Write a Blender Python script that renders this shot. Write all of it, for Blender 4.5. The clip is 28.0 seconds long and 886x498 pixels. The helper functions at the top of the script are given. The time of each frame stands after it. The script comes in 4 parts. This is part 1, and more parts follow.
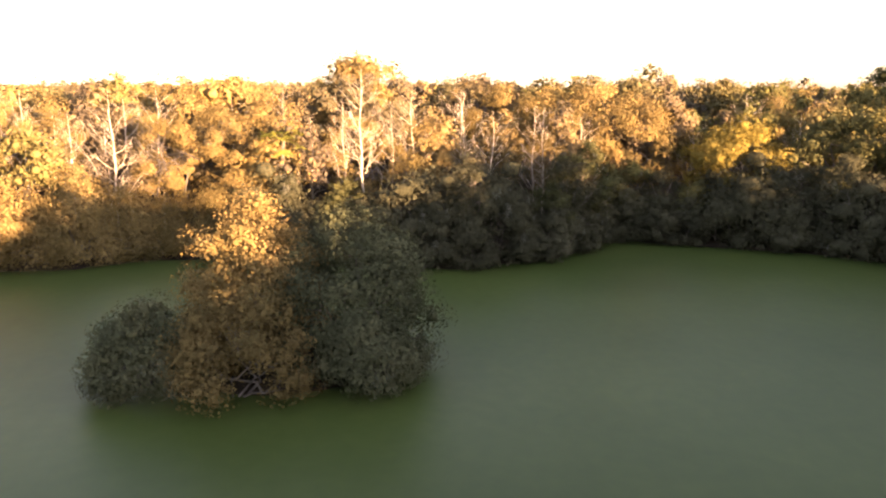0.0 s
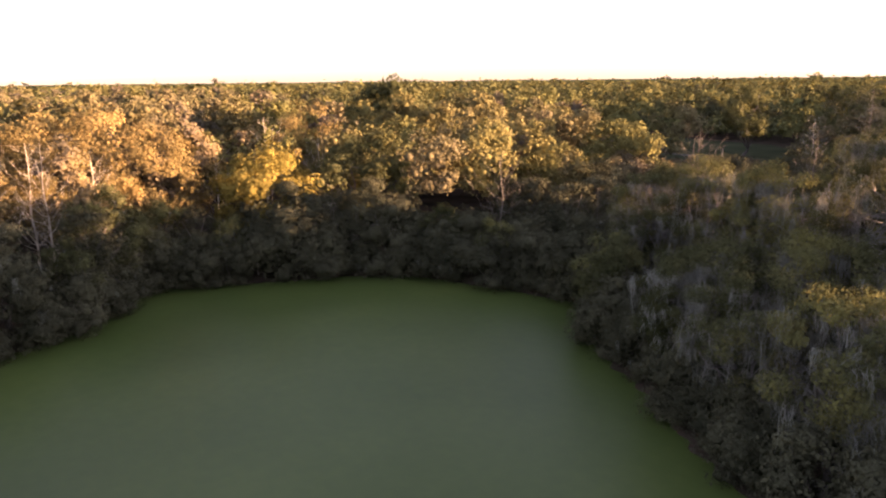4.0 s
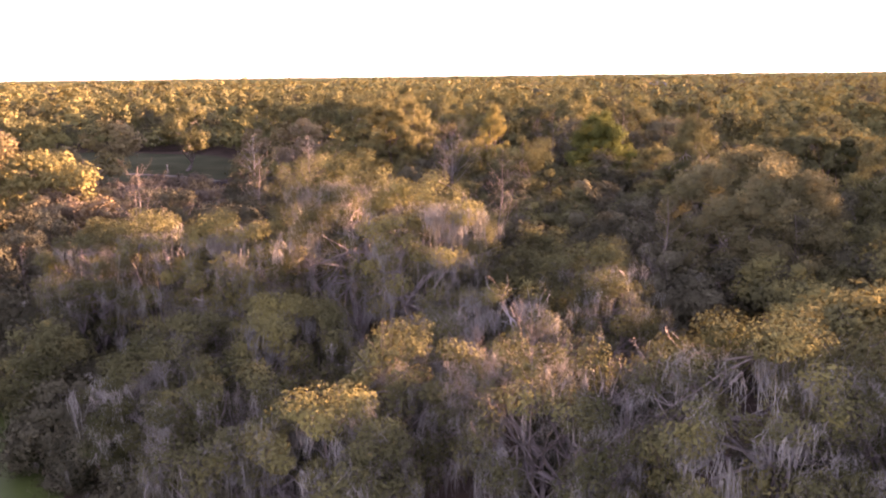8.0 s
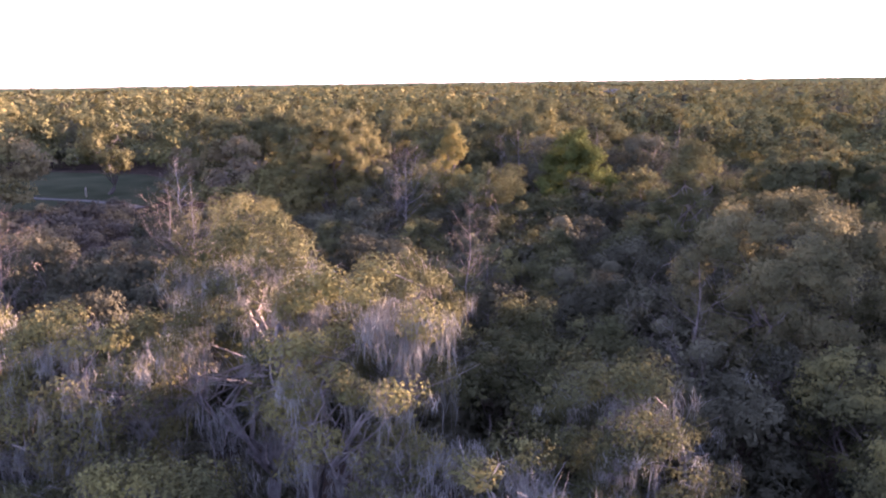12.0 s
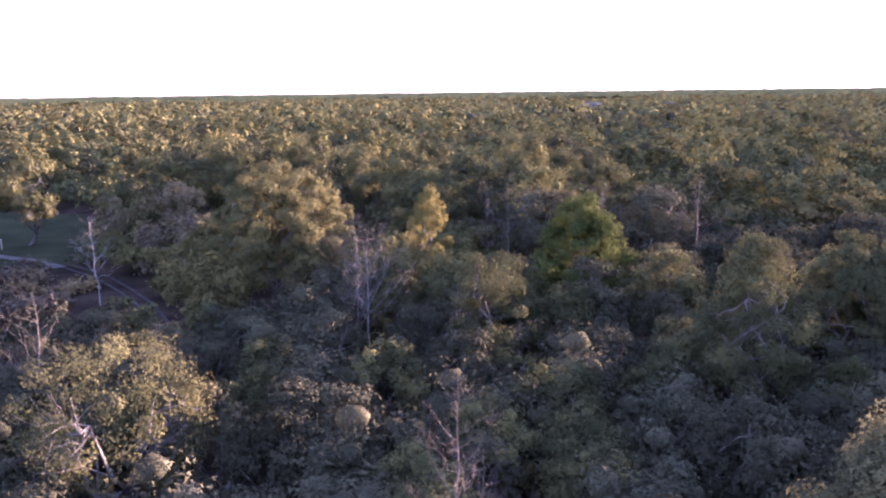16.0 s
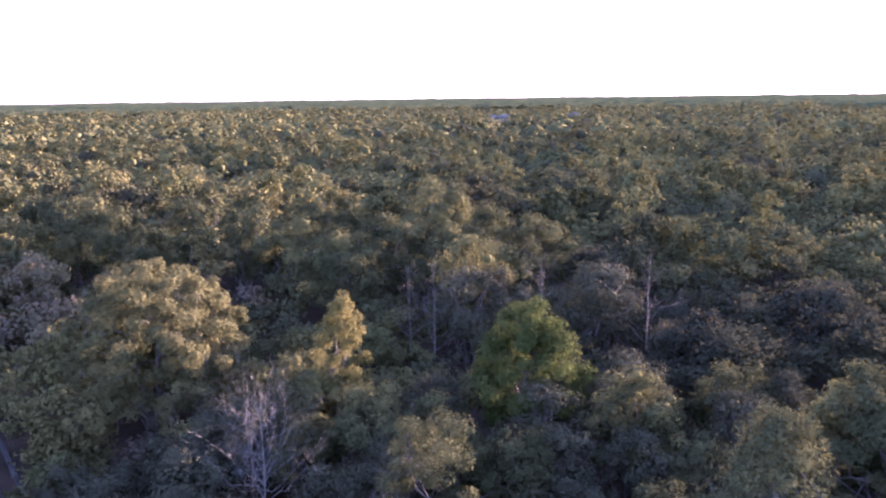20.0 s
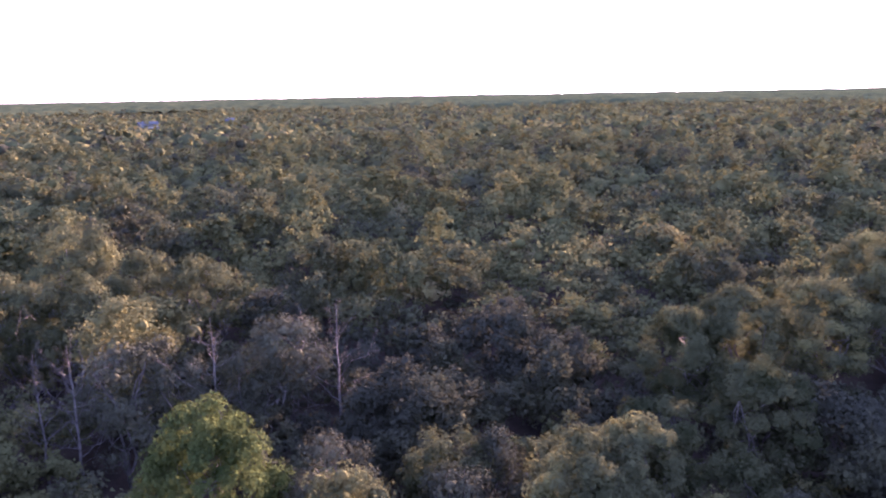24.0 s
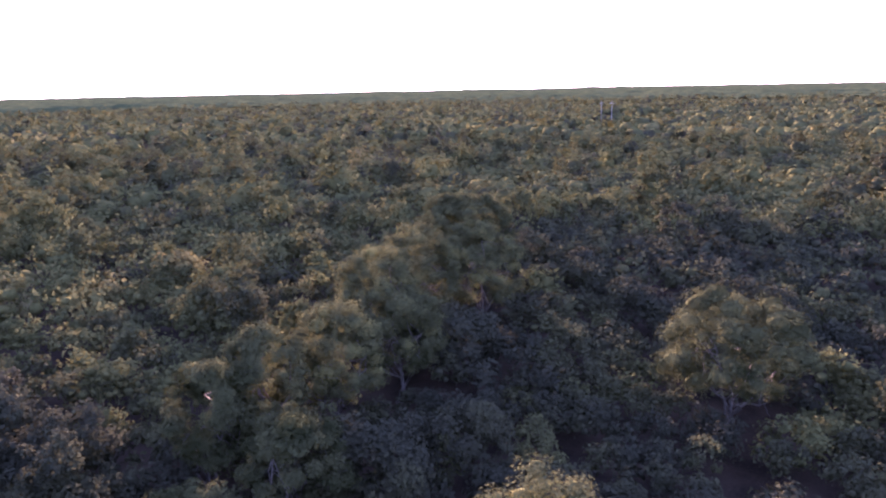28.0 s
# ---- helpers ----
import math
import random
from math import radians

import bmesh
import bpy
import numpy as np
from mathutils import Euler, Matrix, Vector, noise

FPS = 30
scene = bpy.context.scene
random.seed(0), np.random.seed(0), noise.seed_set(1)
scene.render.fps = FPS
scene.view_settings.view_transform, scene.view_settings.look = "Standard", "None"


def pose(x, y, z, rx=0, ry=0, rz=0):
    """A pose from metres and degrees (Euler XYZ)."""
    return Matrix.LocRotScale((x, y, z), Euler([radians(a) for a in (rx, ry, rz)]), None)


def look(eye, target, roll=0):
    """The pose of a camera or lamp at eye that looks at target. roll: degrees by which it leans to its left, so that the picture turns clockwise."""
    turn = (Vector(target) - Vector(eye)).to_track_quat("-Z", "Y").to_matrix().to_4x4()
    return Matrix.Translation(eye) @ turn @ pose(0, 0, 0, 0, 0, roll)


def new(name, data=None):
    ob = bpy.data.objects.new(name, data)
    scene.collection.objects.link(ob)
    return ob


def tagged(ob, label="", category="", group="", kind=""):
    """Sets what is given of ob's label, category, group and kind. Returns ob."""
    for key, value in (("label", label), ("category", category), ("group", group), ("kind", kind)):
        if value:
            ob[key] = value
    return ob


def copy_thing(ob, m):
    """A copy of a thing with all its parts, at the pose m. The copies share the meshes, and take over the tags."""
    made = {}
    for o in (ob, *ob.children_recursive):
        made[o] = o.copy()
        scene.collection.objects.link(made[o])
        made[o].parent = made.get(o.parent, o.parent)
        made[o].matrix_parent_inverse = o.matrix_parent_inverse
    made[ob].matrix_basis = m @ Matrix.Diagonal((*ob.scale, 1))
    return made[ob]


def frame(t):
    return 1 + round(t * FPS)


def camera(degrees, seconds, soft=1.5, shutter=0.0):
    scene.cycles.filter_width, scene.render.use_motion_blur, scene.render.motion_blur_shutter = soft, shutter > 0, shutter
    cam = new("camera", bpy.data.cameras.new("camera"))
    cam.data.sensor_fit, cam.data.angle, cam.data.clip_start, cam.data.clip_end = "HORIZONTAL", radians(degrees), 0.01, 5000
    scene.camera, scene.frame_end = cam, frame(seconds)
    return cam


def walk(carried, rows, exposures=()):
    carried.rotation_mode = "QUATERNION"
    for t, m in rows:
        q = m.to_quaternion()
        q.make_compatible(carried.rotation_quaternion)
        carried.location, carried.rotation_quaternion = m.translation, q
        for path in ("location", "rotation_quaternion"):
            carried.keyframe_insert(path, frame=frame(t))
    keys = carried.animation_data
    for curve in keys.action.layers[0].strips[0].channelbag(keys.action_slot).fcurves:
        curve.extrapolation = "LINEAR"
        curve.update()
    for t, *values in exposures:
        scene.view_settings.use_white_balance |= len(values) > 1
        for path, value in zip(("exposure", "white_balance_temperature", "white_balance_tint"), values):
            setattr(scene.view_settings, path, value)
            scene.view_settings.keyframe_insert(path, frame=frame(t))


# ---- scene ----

# ---------------- camera ----------------
cam = camera(59.92, 28.0, soft=2.2)
# seconds, place in metres, then heading to the left of +y, pitch and lean in degrees
PATH = [
    (0.0, 13.16, -40.10, 14.08, 84.38, -11.72, -0.06),
    (0.5, 11.38, -40.07, 14.44, 81.68, -11.81, -0.04),
    (1.0, 10.06, -39.99, 14.95, 73.85, -12.04, 0.03),
    (1.5, 8.87, -40.14, 15.26, 64.51, -12.09, -0.32),
    (2.0, 7.86, -40.26, 15.49, 59.50, -12.13, -0.32),
    (2.5, 6.61, -40.37, 15.58, 55.98, -12.08, -0.44),
    (4.5, 6.18, -40.11, 17.46, 43.26, -12.47, -0.49),
    (5.0, 5.96, -39.85, 17.61, 36.79, -12.49, -0.33),
    (5.5, 5.59, -39.58, 17.89, 31.52, -12.60, -0.21),
    (6.0, 5.07, -38.76, 18.13, 27.02, -12.63, -0.17),
    (6.5, 4.53, -37.69, 18.44, 22.71, -12.61, -0.26),
    (7.0, 4.04, -36.46, 18.81, 18.21, -12.65, -0.43),
    (7.5, 3.52, -34.88, 19.12, 13.20, -12.71, -0.52),
    (8.0, 3.10, -33.17, 19.43, 8.52, -12.75, -0.68),
    (8.5, 2.68, -31.70, 19.79, 5.58, -12.74, -0.78),
    (9.0, 2.31, -30.46, 20.04, 5.08, -12.72, -0.76),
    (9.5, 2.04, -28.97, 20.09, 5.19, -12.70, -0.75),
    (10.0, 1.81, -27.29, 20.05, 5.39, -12.65, -0.76),
    (10.5, 1.61, -25.46, 20.07, 5.47, -12.64, -0.73),
    (11.0, 1.46, -23.27, 20.05, 5.47, -12.48, -0.67),
    (11.5, 1.39, -20.99, 20.13, 5.35, -12.37, -0.72),
    (13.5, 0.87, -11.08, 20.52, 4.66, -12.11, -0.87),
    (14.0, 0.66, -8.62, 20.54, 4.63, -12.01, -0.85),
    (14.5, 0.53, -6.26, 20.79, 4.69, -11.95, -0.83),
    (15.0, 0.45, -3.82, 21.71, 4.07, -11.88, -0.84),
    (15.5, 0.26, -1.32, 22.96, 3.54, -11.73, -0.85),
    (16.0, -0.05, 0.90, 24.12, 3.40, -11.66, -0.74),
    (16.5, -0.22, 3.05, 25.24, 2.94, -11.67, -0.60),
    (17.0, -0.46, 5.12, 26.59, 2.38, -11.60, -0.57),
    (17.5, -0.64, 6.95, 28.07, 2.20, -11.54, -0.54),
    (18.0, -0.72, 9.03, 29.13, 2.69, -11.43, -0.71),
    (18.5, -0.99, 10.66, 29.60, 2.76, -11.38, -0.62),
    (19.0, -1.19, 12.31, 29.73, 2.60, -11.29, -0.53),
    (19.5, -1.21, 14.26, 29.77, 0.16, -11.30, -0.65),
    (20.0, -1.24, 15.89, 29.84, -3.51, -11.31, -0.76),
    (20.5, -1.17, 17.60, 29.93, -9.34, -11.37, -1.03),
    (21.0, -1.15, 19.04, 30.19, -13.42, -11.48, -1.13),
    (21.5, -0.95, 20.23, 30.53, -15.57, -11.47, -1.14),
    (23.5, 0.82, 25.46, 32.16, -24.47, -11.50, -1.24),
    (24.0, 1.14, 26.66, 32.34, -28.27, -11.59, -1.09),
    (24.5, 1.37, 27.32, 32.62, -34.19, -11.66, -0.88),
    (25.0, 1.45, 27.62, 33.22, -38.86, -11.77, -0.84),
    (25.5, 2.84, 28.63, 33.35, -41.69, -11.80, -1.08),
    (26.0, 3.74, 28.85, 33.60, -48.11, -11.83, -1.23),
    (26.5, 4.58, 29.36, 33.84, -53.47, -11.96, -1.24),
    (27.0, 4.95, 29.36, 34.25, -56.09, -11.95, -1.24),
    (27.5, 5.84, 29.62, 34.47, -58.75, -11.87, -1.21),
    (28.0, 6.57, 29.83, 34.87, -63.09, -12.00, -1.12),
]


def drone(x, y, z, yaw, pitch, lean):
    return pose(x, y, z, 0, 0, yaw) @ pose(0, 0, 0, 90 + pitch) @ pose(0, 0, 0, 0, 0, lean)


walk(cam, [(t, drone(*row)) for t, *row in PATH], exposures=[(0.0, 3.64, 7250, 30), (3.0, 3.44, 7150, 34), (5.0, 3.49, 6850, 40), (6.5, 4.21, 7050, 50), (8.0, 4.66, 7150, 63), (11.0, 4.41, 5850, 57), (14.0, 4.26, 5250, 56), (20.0, 4.21, 4850, 52), (25.0, 4.21, 4950, 59), (28.0, 4.06, 4950, 57)])

# ---------------- light ----------------
SUN_AZ, SUN_EL = 52.0, 4.4
world = bpy.data.worlds.new("sky")
scene.world = world
world.use_nodes = True
wn = world.node_tree
sky = wn.nodes.new("ShaderNodeTexSky")
sky.sky_type, sky.sun_disc = "NISHITA", False
sky.sun_elevation, sky.sun_rotation = radians(SUN_EL), radians(SUN_AZ)
sky.air_density, sky.dust_density, sky.ozone_density = 1.0, 0.6, 2.0
haze = wn.nodes.new("ShaderNodeHueSaturation")
haze.inputs["Saturation"].default_value = 0.6
wn.links.new(sky.outputs[0], haze.inputs["Color"])
wn.links.new(haze.outputs[0], wn.nodes["Background"].inputs[0])
wn.nodes["Background"].inputs[1].default_value = 0.1

sun = new("sun", bpy.data.lights.new("sun", "SUN"))
sun.data.energy, sun.data.angle, sun.data.color = 5.0, radians(0.6), (1.0, 0.68, 0.36)
to_sun = Vector((math.sin(radians(SUN_AZ)) * math.cos(radians(SUN_EL)), math.cos(radians(SUN_AZ)) * math.cos(radians(SUN_EL)), math.sin(radians(SUN_EL))))
sun.matrix_world = look(to_sun * 60, (0, 0, 0))


# ---------------- materials ----------------
def material(name, low, high, rough=0.8, scale=1.0, fine=8.0, leaf=0.0, island=False, per_object=0.0, bump=0.0, spec=0.0, third=None, tone=None, holes=0.0, cut=0.45):
    """Two or three colours mixed by noise at two scales; leaf: the share of light that passes through."""
    m = bpy.data.materials.new(name)
    m.use_nodes = True
    nt = m.node_tree
    n, l = nt.nodes, nt.links
    bsdf, out = n["Principled BSDF"], n["Material Output"]
    geo = n.new("ShaderNodeNewGeometry")
    big, small = n.new("ShaderNodeTexNoise"), n.new("ShaderNodeTexNoise")
    for node, s, d in ((big, scale, 3), (small, fine, 4)):
        node.inputs["Scale"].default_value, node.inputs["Detail"].default_value = s, d
        l.new(geo.outputs["Position"], node.inputs["Vector"])
    mix = n.new("ShaderNodeMath")
    mix.operation = "MULTIPLY_ADD"
    l.new(small.outputs["Fac"], mix.inputs[0])
    mix.inputs[1].default_value = 0.5
    half = n.new("ShaderNodeMath")
    half.operation = "MULTIPLY_ADD"
    l.new(big.outputs["Fac"], half.inputs[0])
    half.inputs[1].default_value, half.inputs[2].default_value = 1.6, -0.55
    l.new(half.outputs[0], mix.inputs[2])
    last = mix
    for wanted, source in ((island, geo.outputs["Random Per Island"]), (per_object, None)):
        if wanted:
            if source is None:
                source = n.new("ShaderNodeObjectInfo").outputs["Random"]
            add = n.new("ShaderNodeMath")
            add.operation = "MULTIPLY_ADD"
            l.new(source, add.inputs[0])
            add.inputs[1].default_value = 0.45 if wanted is True else wanted
            l.new(last.outputs[0], add.inputs[2])
            sub = n.new("ShaderNodeMath")
            sub.operation = "SUBTRACT"
            l.new(add.outputs[0], sub.inputs[0])
            sub.inputs[1].default_value = (0.45 if wanted is True else wanted) / 2
            last = sub
    if tone:
        attr = n.new("ShaderNodeAttribute")
        attr.attribute_name = "tone"
        add = n.new("ShaderNodeMath")
        add.operation = "MULTIPLY_ADD"
        l.new(last.outputs[0], add.inputs[0])
        add.inputs[1].default_value = 0.22
        l.new(attr.outputs["Fac"], add.inputs[2])
        last = add
    ramp = n.new("ShaderNodeValToRGB")
    ramp.color_ramp.elements[0].position, ramp.color_ramp.elements[1].position = 0.15, 0.9
    ramp.color_ramp.elements[0].color, ramp.color_ramp.elements[1].color = (*low, 1), (*high, 1)
    if third:
        e = ramp.color_ramp.elements.new(0.55)
        e.color = (*third, 1)
    for at, col in tone or ():
        ramp.color_ramp.elements.new(at).color = (*col, 1)
    l.new(last.outputs[0], ramp.inputs[0])
    l.new(ramp.outputs[0], bsdf.inputs["Base Color"])
    bsdf.inputs["Roughness"].default_value = rough
    bsdf.inputs["Specular IOR Level"].default_value = spec
    if bump:
        b = n.new("ShaderNodeBump")
        b.inputs["Strength"].default_value, b.inputs["Distance"].default_value = bump, 0.05
        l.new(small.outputs["Fac"], b.inputs["Height"])
        l.new(b.outputs[0], bsdf.inputs["Normal"])
    if leaf:
        tr, sh = n.new("ShaderNodeBsdfTranslucent"), n.new("ShaderNodeMixShader")
        l.new(ramp.outputs[0], tr.inputs[0])
        sh.inputs[0].default_value = leaf
        l.new(bsdf.outputs[0], sh.inputs[1])
        l.new(tr.outputs[0], sh.inputs[2])
        l.new(sh.outputs[0], out.inputs[0])
        if holes:
            gaps, edge, clear, both = n.new("ShaderNodeTexNoise"), n.new("ShaderNodeMath"), n.new("ShaderNodeBsdfTransparent"), n.new("ShaderNodeMixShader")
            gaps.inputs["Scale"].default_value, gaps.inputs["Detail"].default_value = holes, 0.0
            l.new(geo.outputs["Position"], gaps.inputs["Vector"])
            edge.operation, edge.inputs[1].default_value = "GREATER_THAN", cut
            l.new(gaps.outputs["Fac"], edge.inputs[0])
            l.new(edge.outputs[0], both.inputs[0])
            l.new(clear.outputs[0], both.inputs[1])
            l.new(sh.outputs[0], both.inputs[2])
            l.new(both.outputs[0], out.inputs[0])
    return m


OAK = material("oak_leaf", (0.036, 0.04, 0.018), (0.135, 0.126, 0.046), 0.8, 0.35, 6, 0.17, 0.07, 0.3, third=(0.069, 0.07, 0.033), holes=13)
AUTUMN = material("autumn_leaf", (0.095, 0.074, 0.031), (0.27, 0.19, 0.08), 0.8, 0.3, 6, 0.14, 0.2, 0.4, third=(0.165, 0.12, 0.05), holes=13)
LIME = material("lime_leaf", (0.115, 0.093, 0.024), (0.27, 0.21, 0.058), 0.7, 0.3, 6, 0.25, 0.2, 0.15, holes=13)
YELLOW = material("yellowing_leaf", (0.07, 0.068, 0.022), (0.175, 0.152, 0.052), 0.7, 0.3, 6, 0.35, 0.25, 0.15, holes=13)
GREEN = material("green_leaf", (0.03, 0.042, 0.013), (0.082, 0.09, 0.026), 0.7, 0.3, 6, 0.18, 0.1, 0.1, holes=13)
GOLD_OAK = material("lit_oak_leaf", (0.054, 0.056, 0.024), (0.155, 0.145, 0.06), 0.8, 0.4, 6, 0.3, 0.1, third=(0.094, 0.09, 0.039), holes=13)
DOME = material("dense_oak_leaf", (0.052, 0.054, 0.027), (0.145, 0.132, 0.064), 0.8, 0.4, 6, 0.3, 0.07, third=(0.09, 0.085, 0.043), holes=13)
BUSH = material("bush_leaf", (0.03, 0.031, 0.02), (0.085, 0.083, 0.051), 0.85, 0.4, 6, 0.08, 0.05, 0.35, third=(0.054, 0.054, 0.034), holes=13)
FOREST = material("forest_leaf", (0.04, 0.04, 0.027), (0.24, 0.172, 0.066), 0.9, 0.09, 1.2, 0.14, 0.05, tone=((0.35, (0.086, 0.086, 0.034)), (0.55, (0.135, 0.118, 0.046)), (0.75, (0.085, 0.07, 0.055))))
FAR = material("far_canopy", (0.04, 0.052, 0.025), (0.095, 0.1, 0.042), 0.95, 0.03, 0.25, 0, False, third=(0.066, 0.073, 0.034), bump=1.0, spec=0.0)
WILLOW = material("willow_leaf", (0.05, 0.056, 0.032), (0.14, 0.14, 0.08), 0.85, 0.4, 6, 0.15, 0.07, 0.3, third=(0.085, 0.09, 0.05), holes=13)
BARK = material("grey_bark", (0.055, 0.048, 0.042), (0.16, 0.14, 0.125), 0.9, 2.0, 14, bump=0.6)
FROND = material("palm_frond", (0.085, 0.095, 0.022), (0.22, 0.21, 0.05), 0.6, 0.3, 6, 0.2, 0.25)
SILVER = material("silver_bark", (0.11, 0.105, 0.1), (0.26, 0.25, 0.24), 0.9, 2.0, 14, bump=0.5)
LICHEN = material("lichen_bark", (0.065, 0.06, 0.057), (0.18, 0.165, 0.157), 0.9, 2.0, 14, bump=0.6)
PALE = material("pale_bark", (0.25, 0.21, 0.17), (0.5, 0.44, 0.37), 0.9, 2.0, 12, bump=0.4)
MOSS = material("spanish_moss", (0.088, 0.091, 0.083), (0.2, 0.199, 0.18), 0.95, 0.8, 9, 0.1, True, 0.2)
GROUND = material("leaf_litter", (0.02, 0.016, 0.013), (0.06, 0.045, 0.033), 0.95, 0.2, 3, bump=0.6)
GRASS = material("meadow_grass", (0.022, 0.027, 0.015), (0.045, 0.048, 0.028), 0.9, 0.1, 2.5, bump=0.5)
STRAW = material("dry_field", (0.22, 0.18, 0.11), (0.36, 0.30, 0.2), 0.95, 0.02, 0.3)
SAND = material("sandy_track", (0.07, 0.066, 0.058), (0.13, 0.122, 0.11), 0.95, 0.5, 6, bump=0.3)
RUT = material("trodden_soil", (0.036, 0.033, 0.03), (0.08, 0.074, 0.069), 0.95, 0.6, 5, bump=0.3)
METAL = material("weathered_steel", (0.16, 0.165, 0.17), (0.26, 0.26, 0.26), 0.5, 1.0, 6)
WALL = material("pale_siding", (0.2, 0.2, 0.195), (0.28, 0.275, 0.27), 0.8, 0.5, 4)
ROOF = material("metal_roof", (0.085, 0.09, 0.1), (0.12, 0.126, 0.14), 0.5, 0.4, 3)
GLASS = material("dark_pane", (0.03, 0.035, 0.04), (0.06, 0.065, 0.07), 0.15, 0.5, 2, spec=0.5)
WATER = material("duckweed_water", (0.033, 0.053, 0.012), (0.063, 0.085, 0.023), 0.45, 0.06, 1.2, spec=0.14, third=(0.046, 0.068, 0.017))


# ---------------- mesh helpers ----------------
def mesh_from(name, verts, faces, mat, smooth=False, tone=None):
    verts, faces = np.asarray(verts, dtype=np.float32), np.asarray(faces, dtype=np.int32)
    me = bpy.data.meshes.new(name)
    k = faces.shape[1]
    me.vertices.add(len(verts))
    me.vertices.foreach_set("co", verts.ravel())
    me.loops.add(faces.size)
    me.loops.foreach_set("vertex_index", faces.ravel())
    me.polygons.add(len(faces))
    me.polygons.foreach_set("loop_start", np.arange(len(faces), dtype=np.int32) * k)
    me.polygons.foreach_set("loop_total", np.full(len(faces), k, dtype=np.int32))
    if smooth:
        me.polygons.foreach_set("use_smooth", np.ones(len(faces), dtype=bool))
    if tone is not None:
        me.attributes.new("tone", "FLOAT", "POINT").data.foreach_set("value", np.asarray(tone, dtype=np.float32))
    me.materials.append(mat)
    me.update(calc_edges=True)
    return me


def unit(a):
    return a / np.maximum(np.linalg.norm(a, axis=-1, keepdims=True), 1e-9)


def leaves(c, out, size, rng, droop=0.0, aspect=0.55, tri=False, stray=0.34):
    """One bent diamond a leaf spray at the places c, facing roughly along out."""
    n = len(c)
    nor = unit(out + rng.normal(0, stray, (n, 3)))
    d = unit(np.cross(nor, rng.normal(0, 1, (n, 3))))
    d[:, 2] -= droop
    d = unit(d)
    w = unit(np.cross(nor, d))
    s = np.asarray(size).reshape(-1, 1) * rng.uniform(0.6, 1.3, (n, 1))
    lift = nor * s * 0.14
    if tri:
        v = np.stack([c - d * s * 0.5 - w * s * aspect * 0.55, c + w * s * aspect * 0.65, c + d * s * 0.6 + lift], 1).reshape(-1, 3)
        return v, np.arange(3 * n).reshape(n, 3)
    v = np.stack([c - d * s * 0.5, c + w * s * aspect * 0.5 + lift, c + d * s * 0.5, c - w * s * aspect * 0.5 + lift], 1).reshape(-1, 3)
    return v, np.arange(4 * n).reshape(n, 4)


def tube(pts, radii, sides=5):
    pts = np.asarray(pts, float)
    d = unit(np.gradient(pts, axis=0))
    ref = np.where(np.abs(d[:, 2:3]) > 0.9, np.array([[1.0, 0, 0]]), np.array([[0, 0, 1.0]]))
    u = unit(np.cross(d, ref))
    w = np.cross(d, u)
    a = np.arange(sides) * 2 * np.pi / sides
    ring = (np.cos(a)[None, :, None] * u[:, None] + np.sin(a)[None, :, None] * w[:, None]) * np.asarray(radii)[:, None, None] + pts[:, None]
    v = ring.reshape(-1, 3)
    f = []
    for i in range(len(pts) - 1):
        for j in range(sides):
            k = (j + 1) % sides
            f.append((i * sides + j, i * sides + k, (i + 1) * sides + k, (i + 1) * sides + j))
    return v, np.array(f)


def joined(pieces):
    vs, fs, o = [], [], 0
    for v, f in pieces:
        vs.append(v)
        fs.append(f + o)
        o += len(v)
    return np.concatenate(vs), np.concatenate(fs)


GOLD = (1 + 5 ** 0.5) / 2
ICO_V = unit(np.array([(-1, GOLD, 0), (1, GOLD, 0), (-1, -GOLD, 0), (1, -GOLD, 0), (0, -1, GOLD), (0, 1, GOLD), (0, -1, -GOLD), (0, 1, -GOLD), (GOLD, 0, -1), (GOLD, 0, 1), (-GOLD, 0, -1), (-GOLD, 0, 1)]))
CUBE_V = unit(np.array([(a, b, c) for a in (-1, 1) for b in (-1, 1) for c in (-1, 1)], float))
CUBE_F = np.array([(0, 1, 3, 2), (4, 6, 7, 5), (0, 4, 5, 1), (2, 3, 7, 6), (0, 2, 6, 4), (1, 5, 7, 3)])


def hull_faces(v):
    """Triangles between all points that lie one short edge apart."""
    d = np.linalg.norm(v[:, None] - v[None], axis=-1)
    e = d[d > 0.01].min() * 1.05
    tri = [(i, j, k) for i in range(12) for j in range(i + 1, 12) for k in range(j + 1, 12) if d[i, j] < e and d[j, k] < e and d[i, k] < e]
    return np.array([t if np.dot(np.cross(v[t[1]] - v[t[0]], v[t[2]] - v[t[0]]), v[t[0]]) > 0 else (t[0], t[2], t[1]) for t in tri])


ICO_F = hull_faces(ICO_V)


def hearts(c, r, rng, flat=0.85, tri=True):
    """The dense, leafy inside of the clumps: an uneven lump at each place c of radius r."""
    base, face = (ICO_V, ICO_F) if tri else (CUBE_V, CUBE_F)
    n, k = len(c), len(base)
    wob = rng.uniform(0.75, 1.15, (n, k, 1))
    v = c[:, None] + base[None] * wob * np.asarray(r).reshape(-1, 1, 1) * np.array([[[1, 1, flat]]])
    return v.reshape(-1, 3), (face[None] + (np.arange(n) * k)[:, None, None]).reshape(-1, face.shape[1])


def bend(a, b, sag, rng, n=5, wob=0.04):
    a, b = np.asarray(a, float), np.asarray(b, float)
    t = np.linspace(0, 1, n)[:, None]
    p = a + (b - a) * t
    size = np.linalg.norm(b - a)
    p[:, 2] += (np.sin(np.pi * t[:, 0])) * sag * size
    p[1:-1] += rng.normal(0, wob * size, (n - 2, 3))
    return p


